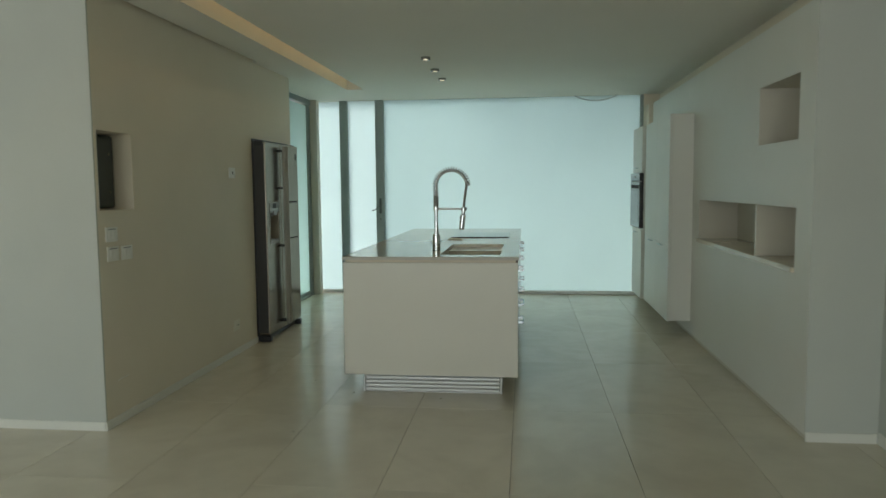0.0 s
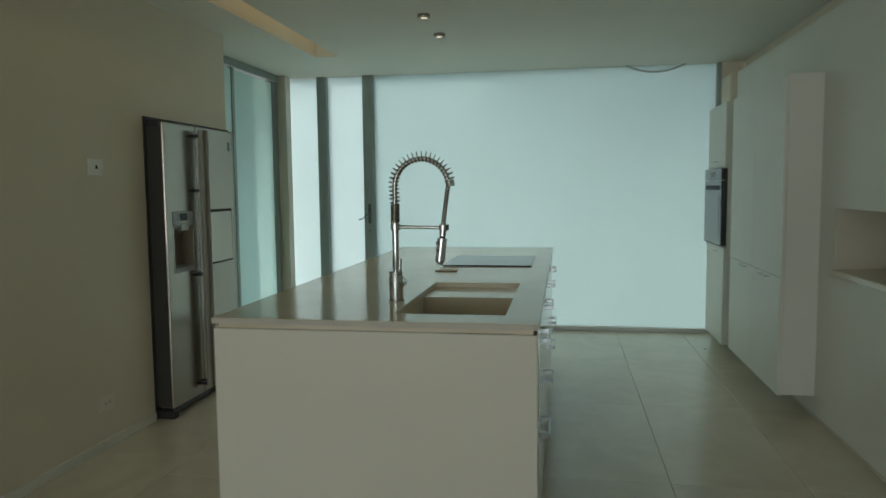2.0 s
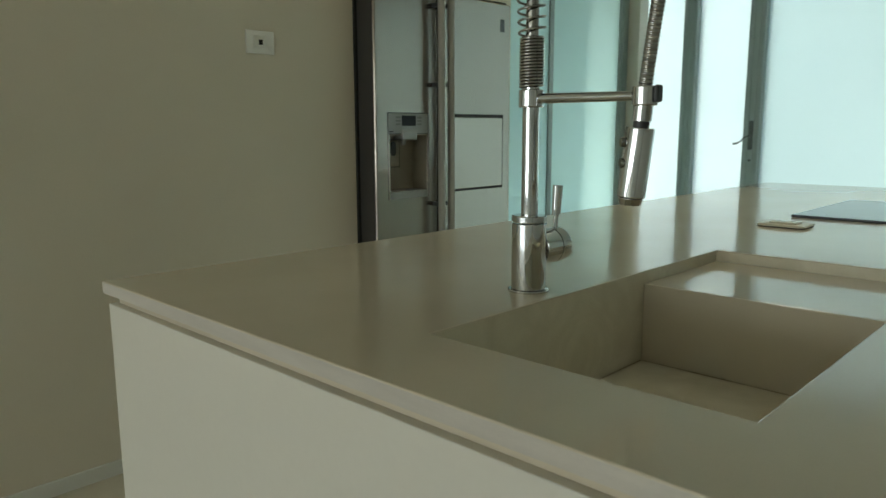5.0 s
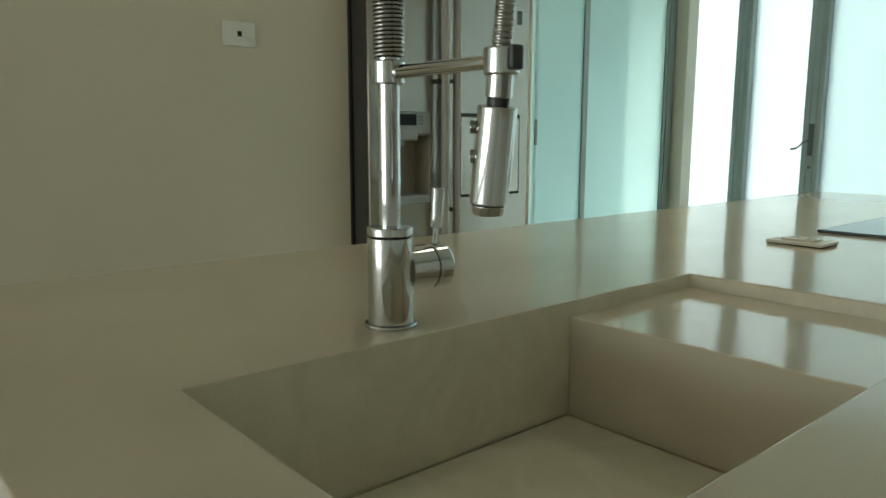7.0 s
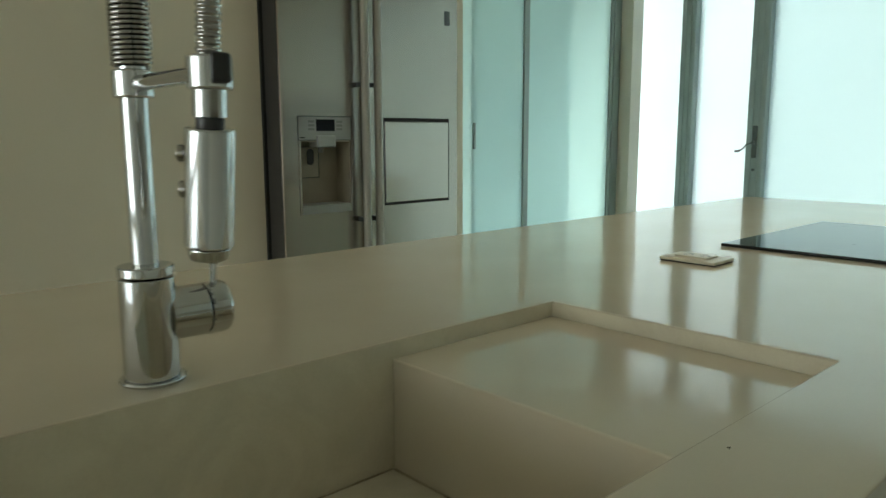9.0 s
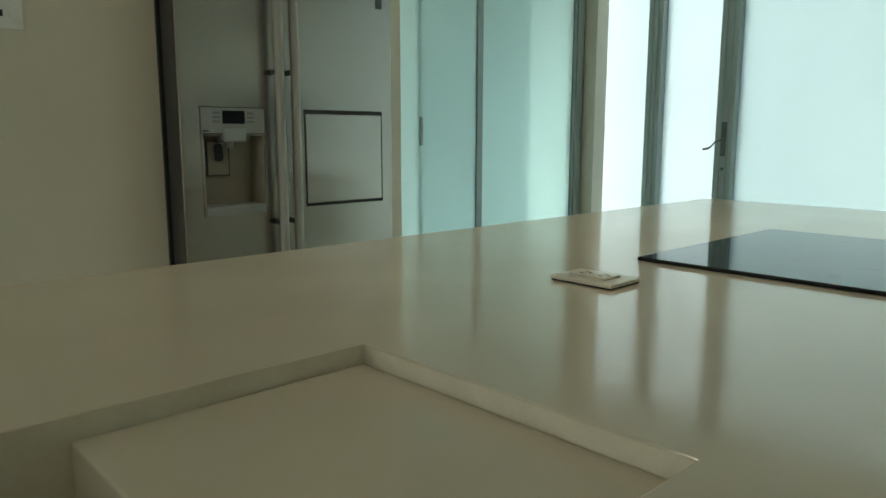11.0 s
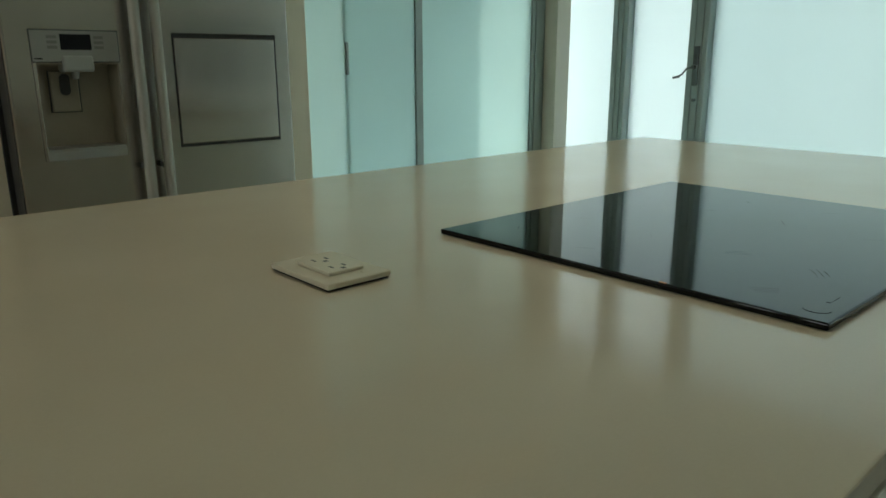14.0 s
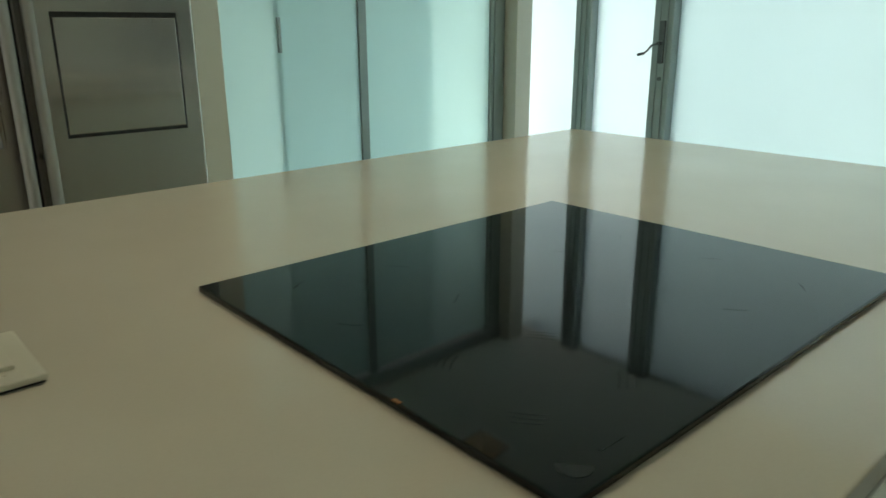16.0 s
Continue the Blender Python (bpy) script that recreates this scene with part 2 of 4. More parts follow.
def cyl(bm, a, b, r, n=24, r2=None, bevel=0.0, caps=True):
    """A cylinder or cone from a to b."""
    a, b = Vector(a), Vector(b)
    d = b - a
    q = d.to_track_quat("Z", "Y").to_matrix().to_4x4()
    m = Matrix.Translation((a + b) / 2) @ q
    res = bmesh.ops.create_cone(bm, cap_ends=caps, segments=n, radius1=r, radius2=r if r2 is None else r2, depth=d.length, matrix=m)
    for f in {f for v in res["verts"] for f in v.link_faces}:
        f.smooth = len(f.verts) == 4
    if bevel:
        es = [e for e in {e for v in res["verts"] for e in v.link_edges} if len(e.link_faces) == 2 and e.calc_face_angle(0) > 0.9]
        bmesh.ops.bevel(bm, geom=es, offset=bevel, segments=2, affect="EDGES", profile=0.5)
    axis = d.normalized()
    for e in bm.edges:
        way = (e.verts[1].co - e.verts[0].co).normalized()
        if abs(way.dot(axis)) < 0.9 and len(e.link_faces) == 2 and e.calc_face_angle(0) > 0.2:
            e.smooth = False
    return bm


def tube(bm, pts, r, n=12):
    """A round tube along a path of points."""
    rings = []
    up = Vector((0, 1, 0))
    pts = [Vector(p) for p in pts]
    for i, p in enumerate(pts):
        d = (pts[min(i + 1, len(pts) - 1)] - pts[max(i - 1, 0)]).normalized()
        s = d.cross(up)
        if s.length < 0.05:
            s = d.cross(Vector((1, 0, 0)))
        s.normalize()
        u = s.cross(d)
        up = u
        rings.append([bm.verts.new(p + r * (math.cos(2 * math.pi * k / n) * s + math.sin(2 * math.pi * k / n) * u)) for k in range(n)])
    for a, b in zip(rings, rings[1:]):
        for k in range(n):
            bm.faces.new((a[k], a[(k + 1) % n], b[(k + 1) % n], b[k])).smooth = True
    bm.faces.new(rings[0])
    bm.faces.new(rings[-1][::-1])
    bmesh.ops.recalc_face_normals(bm, faces=bm.faces)
    return bm


def plate(bm, axis, a0, a1, us, vs, holes=(), bevel=0.0):
    """A solid slab across an axis, cut by the lines us and vs into cells, without the cells named in holes."""
    def at(a, u, v):
        return {"x": (a, u, v), "y": (u, a, v), "z": (u, v, a)}[axis]
    verts = {}

    def vert(k, i, j):
        if (k, i, j) not in verts:
            verts[k, i, j] = bm.verts.new(at((a0, a1)[k], us[i], vs[j]))
        return verts[k, i, j]
    full = {(i, j) for i in range(len(us) - 1) for j in range(len(vs) - 1)} - set(holes)
    for i, j in full:
        bm.faces.new([vert(0, i, j), vert(0, i + 1, j), vert(0, i + 1, j + 1), vert(0, i, j + 1)])
        bm.faces.new([vert(1, i, j), vert(1, i, j + 1), vert(1, i + 1, j + 1), vert(1, i + 1, j)])
        for di, dj, e in ((-1, 0, ((i, j), (i, j + 1))), (1, 0, ((i + 1, j), (i + 1, j + 1))), (0, -1, ((i, j), (i + 1, j))), (0, 1, ((i, j + 1), (i + 1, j + 1)))):
            if (i + di, j + dj) not in full:
                p, q = e
                bm.faces.new([vert(0, *p), vert(0, *q), vert(1, *q), vert(1, *p)])
    bmesh.ops.recalc_face_normals(bm, faces=bm.faces)
    if bevel:
        es = [e for e in bm.edges if len(e.link_faces) == 2 and e.calc_face_angle(0) > 0.5]
        bmesh.ops.bevel(bm, geom=es, offset=bevel, segments=2, affect="EDGES", profile=0.5)
    return bm


def B(*args, **kw):
    return box(bmesh.new(), *args, **kw)


def C(*args, **kw):
    return cyl(bmesh.new(), *args, **kw)


def mesh_object(name, bm, mat, centre=None):
    co = np.array([v.co[:] for v in bm.verts])
    c = Vector(((co.min(0) + co.max(0)) / 2).tolist()) if centre is None else Vector(centre)
    bmesh.ops.translate(bm, verts=bm.verts, vec=-c)
    me = bpy.data.meshes.new(name)
    bm.to_mesh(me)
    bm.free()
    me.materials.append(mat)
    ob = new(name, me)
    ob.location = c
    ORIGIN[ob.name] = c
    return ob


def part(name, bm, mat, parent, label=""):
    """Links a bmesh, drawn in world places, as one part of a thing or of a part."""
    ob = mesh_object(name, bm, mat)
    ob.parent = parent
    ob.location = ORIGIN[ob.name] - ORIGIN[parent.name]
    if label:
        ob["label"] = label
    return ob


def thing(name, at, label, category, group=""):
    ob = new(name)
    ob.empty_display_size = 0.1
    ob.location = at
    ORIGIN[ob.name] = Vector(at)
    return tagged(ob, label, category, group)


def solid(name, bm, mat, label, category, group="", kind=""):
    return tagged(mesh_object(name, bm, mat), label, category, group, kind)


def structure(name, bm, mat, label, category):
    return solid(name, bm, mat, label, category, kind="structure")


# ---- the structure ----
CEIL = 2.412
XL, XR, YF = -2.277, 1.487, 4.437      # left wall, right wall unit, far glazing
YC = -0.787                         # corner where the kitchen meets the living room

structure("ground", B(-60, 60, -60, 60, -0.40, -0.20), M_CONC, "pale concrete ground outside the house", "ground")
floor = structure("floor", B(-5.7, 2.05, -9.2, YF + 0.12, -0.2, -0.006), M_GROUT, "beige porcelain tile floor with thin dark joints", "floor")

structure("ceiling", plate(bmesh.new(), "z", CEIL, 2.60, [-5.7, XL - 0.05, -2.235, -1.928, -1.738, 2.05], [-9.2, -3.0, YC, 1.585, 3.452, YF + 0.12],
                           holes=[(1, 2), (3, 1), (3, 2), (3, 3)]), M_CEIL, "smooth pale plaster ceiling with two recessed light slots", "ceiling")
# Unseen wall added outside to cut sky light on the wide pane's right.
structure("wall_sky_block", B(1.95, 2.15, YF + 0.2, 12, -0.2, 9.0), M_CONC, "plain unseen wall outside, added to block sky light", "wall")
structure("ceiling_slot_lining", B(XL + 0.0005, -2.2355, YC + 0.001, 1.5845, 2.47, 2.60), M_CEIL, "plain lining of the narrow ceiling slot", "ceiling")
# Unseen slab added above the glazing to soften and dim its daylight.
structure("glazing_shade_slab", B(-1.6, 1.947, YF + 0.2, 6.3, 4.0, 4.2), M_CONC, "plain unseen concrete slab outside, added to shade the glazing", "roof")
structure("ceiling_upper", B(-5.7, 2.05, -9.2, YF + 0.12, 2.603, 2.75), M_CEIL, "plain slab above the ceiling slots", "ceiling")

# left wall: niche for the electrical panel, alcove for the refrigerator
structure("wall_left", plate(bmesh.new(), "x", XL - 0.2, XL, [YC + 0.0118, -0.748, -0.402, 1.490, 2.41, 2.518], [0.0, 1.223, 1.664, 1.762, 2.60],
                             holes=[(1, 1), (3, 0), (3, 1), (3, 2)]), M_WALL, "plain off-white plaster wall with a square niche and an alcove", "wall")
structure("wall_niche_back", B(XL - 0.26, XL - 0.203, -0.762, -0.34, 1.18, 1.72), M_WALL, "plain back of the niche", "wall")
bm = bmesh.new()
box(bm, -3.10, XL - 0.203, 1.36, 1.44, 0, 1.90)
box(bm, -3.10, XL - 0.203, 2.44, 2.512, 0, 1.90)
box(bm, -3.10, XL - 0.203, 1.445, 2.435, 1.80, 1.90)
box(bm, -3.18, -3.105, 1.36, 2.512, 0, 1.90)
structure("wall_alcove", bm, M_WALL, "plain plaster lining of the refrigerator alcove", "wall")
structure("wall_jamb", B(-2.85, XL - 0.203, 2.40, 2.512, 1.905, 2.408), M_WALL, "plain plaster wall end beside the sliding glass door", "wall")
structure("wall_return", box(B(-5.5, XL, YC, YC + 0.0115, 0, CEIL), -5.5, XL - 0.203, YC + 0.0115, YC + 0.18, 0, CEIL), M_WALL_SHADED, "plain off-white wall turning into the living room", "wall")
structure("wall_living_left", plate(bmesh.new(), "x", -5.7, -5.5, [-9.2, -2.3, -1.2, YC + 0.18], [0.0, 0.25, 2.25, CEIL], holes=[(1, 1)]), M_WALL_SHADED,
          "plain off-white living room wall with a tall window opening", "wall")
structure("wall_living_right", B(1.85, 2.05, -9.2, -0.05, 0, CEIL), M_WALL_SHADED, "plain off-white living room wall", "wall")
structure("wall_right", B(1.853, 2.05, -0.047, YF + 0.12, 0, CEIL), M_WALL, "plain wall behind the built-in unit", "wall")
structure("wall_right_upper", B(1.63, 1.85, -0.612, YF, 2.268, CEIL), M_WALL, "narrow plaster band above the built-in unit", "wall")
structure("wall_right_end", box(B(1.44, 1.85, 4.085, YF + 0.12, 0, 2.265), 1.44, 1.63, YF + 0.005, YF + 0.12, 2.266, CEIL), M_WALL, "plain plaster pier beside the glazing", "wall")
structure("wall_back", plate(bmesh.new(), "y", -9.2, -9.0, [-5.5, -4.8, 1.0, 1.85], [0.0, 0.15, 2.3, CEIL], holes=[(1, 1)]), M_WALL_SHADED,
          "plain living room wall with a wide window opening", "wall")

# baseboards
structure("baseboard", B(XL, XL + 0.010, YC - 0.010, 1.488, 0, 0.050, bevel=0.002), M_LAM, "low white baseboard along the plaster wall", "baseboard")
structure("baseboard_return", B(-5.5, XL - 0.001, YC - 0.012, YC, 0, 0.050, bevel=0.002), M_LAM, "low white baseboard along the plaster wall", "baseboard")
structure("baseboard_right", B(XR, 1.838, -0.628, -0.617, 0, 0.05, bevel=0.002), M_LAM, "low white baseboard on the wall end", "baseboard")
structure("baseboard_living", B(1.84, 1.85, -9.0, -0.631, 0, 0.062, bevel=0.002), M_LAM, "low white baseboard in the living room", "baseboard")

# far glazing: three frosted panes between aluminium mullions
win = tagged(thing("window_1", (-0.5, YF, 0), "floor-to-ceiling frosted glass wall in grey aluminium frames", "window"), kind="structure")
part("pane", B(-2.65, -2.27, YF + 0.055, YF + 0.065, 0.03, CEIL), M_FROST_W, win, "bright white frosted glass pane")
part("pane", B(-2.185, -1.815, YF + 0.055, YF + 0.065, 0.03, CEIL), M_FROST_W, win, "bright white frosted glass pane")
part("pane", B(-1.725, 1.44, YF + 0.055, YF + 0.065, 0.03, CEIL), M_FROST_C, win, "wide pale cyan frosted glass pane")
for x0, x1 in ((-2.276, -2.180), (-1.823, -1.720)):
    mul = part("mullion", B(x0, x1, YF, YF + 0.09, 0.0, CEIL, bevel=0.004), M_ALU, win, "grey aluminium mullion")
    part("glazing_bead", B(x0 + 0.028, x0 + 0.036, YF - 0.006, YF, 0.0, CEIL, bevel=0.001), M_ALU, mul)
    part("glazing_bead", B(x1 - 0.036, x1 - 0.028, YF - 0.006, YF, 0.0, CEIL, bevel=0.001), M_ALU, mul)
for x0, x1 in ((-2.64, -2.276), (-2.180, -1.823), (-1.720, 1.44)):
    part("bottom_rail", B(x0, x1, YF + 0.005, YF + 0.085, 0.0, 0.036, bevel=0.003), M_GRILLE, win, "low pale aluminium sill rail")
part("jamb", B(1.405, 1.44, YF + 0.002, YF + 0.09, 0.036, CEIL, bevel=0.002), M_ALU, win, "grey aluminium jamb")
structure("corner_post", B(-2.66, -2.520, 4.268, 4.385, 0, CEIL, bevel=0.004), M_POST_NICHE, "beige painted corner post between two glazed walls", "post")

# crank handle on the second mullion
ch = thing("window_handle", (-1.765, YF, 1.10), "small grey metal crank handle on the aluminium mullion", "handle")
part("backplate", B(-1.780, -1.752, YF - 0.020, YF - 0.006, 1.005, 1.195, bevel=0.004), M_HARDWARE, ch)
bm = bmesh.new()
cyl(bm, (-1.766, YF - 0.02, 1.095), (-1.766, YF - 0.045, 1.095), 0.009, 16)
tube(bm, [(-1.766, YF - 0.045, 1.095), (-1.795, YF - 0.05, 1.085), (-1.815, YF - 0.05, 1.062), (-1.832, YF - 0.05, 1.05)], 0.0045, 10)
part("crank", bm, M_HARDWARE, ch)
part("knob", C((-1.830, YF - 0.05, 1.05), (-1.865, YF - 0.05, 1.043), 0.0065, 12, bevel=0.002), M_HARDWARE, ch)
part("lock_cylinder", C((-1.766, YF - 0.006, 0.935), (-1.766, YF - 0.014, 0.935), 0.009, 12), M_HARDWARE, ch)

# left glazing: overlapping frosted sliding leaves
sl = tagged(thing("door_1", (-2.63, 3.4, 0), "frosted green glass sliding door in slim grey frames", "sliding door"), kind="structure")
XG = -2.628


def leaf(x, y0, y1, s0, s1, label, glass=None, half=0.018):
    lf = part("leaf", B(x - 0.006, x + 0.006, y0 + s0, y1 - s1, 0.05, 2.33), glass or M_FROST_G, sl, label)
    if s0:
        part("stile", B(x - half, x + half, y0, y0 + s0, 0.03, 2.345, bevel=0.002), M_ALU, lf)
    if s1:
        part("stile", B(x - half, x + half, y1 - s1, y1, 0.03, 2.345, bevel=0.002), M_ALU, lf)
    part("bottom_rail", B(x - half * 0.9, x + half * 0.9, y0 + s0, y1 - s1, 0.02, 0.06, bevel=0.002), M_ALU, lf)
    return lf


leaf(XG, 2.52, 3.372, 0.0, 0.042, "frosted green glass leaf")
mid = leaf(XG - 0.0135, 2.925, 3.772, 0.012, 0.0, "tinted grey-green glass leaf on the outer track", M_TINT, 0.0065)
leaf(XG, 3.376, 4.19, 0.0, 0.024, "frosted green glass leaf")
part("pull", B(XG + 0.0065, XG + 0.016, 2.926, 2.942, 1.07, 1.21, bevel=0.002), M_ALU, sl, "slim grey pull handle")
part("head_track", B(XG - 0.08, XG + 0.035, 2.522, 4.266, 2.345, CEIL - 0.003, bevel=0.003), M_ALU, sl, "grey aluminium head track")
part("sill_track", B(XG - 0.08, XG + 0.035, 2.522, 4.266, 0.0, 0.018, bevel=0.002), M_ALU, sl)
part("jamb", B(XG - 0.08, XG + 0.024, 4.192, 4.266, 0.018, 2.345, bevel=0.003), M_ALU, sl)

# ceiling slots and lights
led = thing("led_strip", (-1.743, 0.2, 2.55), "warm yellow light strip hidden in the ceiling slot", "light strip")
part("profile", B(-1.758, -1.7395, -2.95, 3.42, 2.540, 2.585, bevel=0.002), M_GRILLE, led)
part("diffuser", B(-1.765, -1.7585, -2.95, 3.42, 2.546, 2.579), M_WARM, led, "glowing warm diffuser")


def downlight(x, y):
    d = thing("ceiling_spotlight", (x, y, CEIL), "small round nickel ceiling spotlight, switched on", "spotlight", "spotlights over the island")
    bm = bmesh.new()
    n = 32
    prof = [(0.030, 0.0), (0.040, 0.0), (0.040, -0.018), (0.037, -0.022), (0.030, -0.022), (0.030, -0.004)]
    rings = [[bm.verts.new((x + r * math.cos(2 * math.pi * k / n), y + r * math.sin(2 * math.pi * k / n), CEIL + z - 0.0005)) for k in range(n)] for r, z in prof]
    for a, b in zip(rings, rings[1:]):
        for k in range(n):
            bm.faces.new((a[k], a[(k + 1) % n], b[(k + 1) % n], b[k])).smooth = True
    bmesh.ops.recalc_face_normals(bm, faces=bm.faces)
    part("ring", bm, M_NICKEL, d, "brushed nickel ring")
    part("bulb", C((x, y, CEIL - 0.001), (x, y, CEIL - 0.0235), 0.0285, 28, r2=0.018), M_BULB, d, "glowing halogen bulb")


for yy in (1.585, 2.205, 2.775):
    downlight(-0.786, yy)

# hanging cable above the glazing
bm = bmesh.new()
tube(bm, [(0.62 + 0.52 * i / 16, YF + 0.012, 2.417 - 0.068 * (1 - ((i - 8) / 8) ** 2)) for i in range(17)], 0.009, 8)
solid("cable", bm, M_CABLE, "grey cable sagging from the ceiling in front of frosted glass", "cable")

# ---- the island ----
isl = thing("kitchen_island", (-0.56, 1.49, 0), "white lacquered kitchen island floating on a slatted plinth", "kitchen island")
X0, X1, Y0, Y1, ZB, ZT = -1.117, -0.006, 0.006, 2.968, 0.138, 0.862
part("end_panel", B(X0, X1, Y0, Y0 + 0.02, ZB, ZT, bevel=0.0015), M_LACQ, isl, "plain white lacquered end panel")
part("end_panel", B(X0, X1, Y1 - 0.02, Y1, ZB, ZT, bevel=0.0015), M_LACQ, isl)
part("side_panel", B(X0, X0 + 0.02, Y0 + 0.0205, Y1 - 0.0205, ZB, ZT, bevel=0.0015), M_LACQ, isl)
part("carcass", plate(bmesh.new(), "z", ZB + 0.004, ZB + 0.022, [X0 + 0.021, X1 - 0.022], [Y0 + 0.021, Y1 - 0.021]), M_LACQ, isl)
part("drawer_backing", B(X1 - 0.034, X1 - 0.026, Y0 + 0.021, Y1 - 0.021, ZB + 0.023, ZT - 0.004), M_GAP, isl)
part("shadow_strip", plate(bmesh.new(), "z", 0.8625, 0.8795, [X0 + 0.012, -0.517, -0.113, X1 - 0.012], [Y0 + 0.013, 0.144, 0.991, Y1 - 0.008], holes=[(1, 1)]), M_QUARTZ, isl,
     "recessed cream strip under the worktop")


def drawer(y0, y1, z0, z1, hz):
    d = part("drawer", B(X1 - 0.022, X1, y0 + 0.0015, y1 - 0.0015, z0 + 0.0015, z1 - 0.0015, bevel=0.0015), M_GLOSS, isl, "glossy white drawer front")
    yc = (y0 + y1) / 2
    h = part("handle", B(X1 + 0.029, X1 + 0.037, yc - 0.105, yc + 0.105, hz - 0.009, hz + 0.009, bevel=0.0015), M_PULL, d, "square chrome bar handle")
    for s in (-1, 1):
        part("handle_post", B(X1, X1 + 0.029, yc + s * 0.091 - 0.011, yc + s * 0.091 + 0.011, hz - 0.009, hz + 0.009, bevel=0.001), M_PULL, h)


W4 = (Y1 - Y0 - 0.042) / 4
for k in range(4):
    a = Y0 + 0.021 + k * W4
    drawer(a, a + W4, 0.50, ZT - 0.003, 0.785)
    drawer(a, a + W4, ZB + 0.002, 0.50, 0.435)

# slatted plinth
PX0, PX1, PY0, PY1 = -1.013, -0.111, 0.10, 2.88
part("plinth", B(PX0 + 0.011, PX1 - 0.011, PY0 + 0.011, PY1 - 0.011, 0.0, ZB, bevel=0.0), M_GRILLE, isl, "grey aluminium plinth core")
for px in (PX0 - 0.004, PX1 - 0.008):
    part("plinth_corner", B(px, px + 0.012, PY0 - 0.004, PY0 + 0.010, 0.0, ZB - 0.001, bevel=0.002), M_GRILLE, isl)
for k in range(5):
    z = 0.006 + k * 0.026
    bm = bmesh.new()
    for x0, x1, y0, y1 in ((PX0 + 0.009, PX1 - 0.009, PY0 - 0.002, PY0 + 0.014), (PX0, PX0 + 0.012, PY0 + 0.0125, PY1), (PX1 - 0.012, PX1, PY0 + 0.0125, PY1)):
        box(bm, x0, x1, y0, y1, z, z + 0.0225, bevel=0.006)
    part("slat", bm, M_GRILLE, isl, "horizontal grey aluminium slat")

# worktop with its integral basin
SX0, SX1, SY0, SYD, SY1 = -0.510, -0.120, 0.152, 0.682, 0.983
wt = thing("worktop", (-0.56, 1.49, 0.9), "glossy cream quartz worktop with an integral sink", "worktop")
ZS, ZL = 0.739, 0.878
bm = plate(bmesh.new(), "z", 0.880, 0.900, [-1.122, SX0, SX1, 0.0], [0.0, SY0, SY1, 2.974], holes=[(1, 1)])
# the basin walls run down from the rim of the opening
rim = [e for e in bm.edges if all(abs(v.co.z - 0.88) < 1e-5 and SX0 - 1e-4 < v.co.x < SX1 + 1e-4 and SY0 - 1e-4 < v.co.y < SY1 + 1e-4 for v in e.verts)]
down = bmesh.ops.extrude_edge_only(bm, edges=rim)["geom"]
bmesh.ops.translate(bm, verts=[g for g in down if isinstance(g, bmesh.types.BMVert)], vec=(0, 0, ZS - 0.88))
bmesh.ops.recalc_face_normals(bm, faces=bm.faces)
top = [e for e in bm.edges if len(e.link_faces) == 2 and e.calc_face_angle(0) > 0.5 and all(abs(v.co.z - 0.9) < 1e-5 for v in e.verts)]
bmesh.ops.bevel(bm, geom=top, offset=0.002, segments=2, affect="EDGES", profile=0.5)
inner = [f for f in bm.faces if abs(f.normal.z) < 0.3 and all(SX0 - 1e-3 < v.co.x < SX1 + 1e-3 and SY0 - 1e-3 < v.co.y < SY1 + 1e-3 for v in f.verts)]
for f in inner:
    f.material_index = 1
for f in bm.faces:                   # sawn, unpolished outer edges
    c = f.calc_center_median()
    if abs(f.normal.z) < 0.1 and (c.y < 0.001 or c.y > 2.973 or c.x < -1.121 or c.x > -0.001):
        f.material_index = 2
slab = part("slab", bm, M_QUARTZ, wt, "glossy cream quartz slab with a deep sink opening")
slab.data.materials.append(M_SINK_LIT)
slab.data.materials.append(M_EDGE)
part("sink_floor", B(SX0 + 0.0005, SX1 - 0.0005, SY0 + 0.0005, SYD - 0.0005, ZS - 0.012, ZS), M_SINK_LIT, wt, "matt cream sink floor")
part("drainer_ledge", B(SX0 + 0.0005, SX1 - 0.0005, SYD, SY1 - 0.0005, ZS - 0.012, ZL, bevel=0.002), M_QUARTZ, wt, "glossy raised drainer ledge in the sink")
bm = bmesh.new()
for x0, x1, y0, y1 in ((SX0 + 0.001, SX0 + 0.0035, SY0 + 0.004, SYD - 0.004), (SX1 - 0.0035, SX1 - 0.001, SY0 + 0.004, SYD - 0.004),
                       (SX0 + 0.004, SX1 - 0.004, SYD - 0.0035, SYD - 0.001), (SX0 + 0.004, SX1 - 0.004, SY0 + 0.001, SY0 + 0.0035)):
    box(bm, x0, x1, y0, y1, ZS + 0.0002, ZS + 0.0014)
part("sealant_joint", bm, mottled("stained_sealant", (0.28, 0.21, 0.12), (0.60, 0.52, 0.37), scale=18, rough=0.7, bump=0.0), wt, "brown stained joint round the sink floor")
part("drain", cyl(C((-0.311, 0.41, ZS + 0.0002), (-0.311, 0.41, ZS + 0.003), 0.042, 36, bevel=0.001), (-0.311, 0.41, ZS + 0.003), (-0.311, 0.41, ZS + 0.005), 0.020, 24), M_CHROME, wt, "round steel drain")

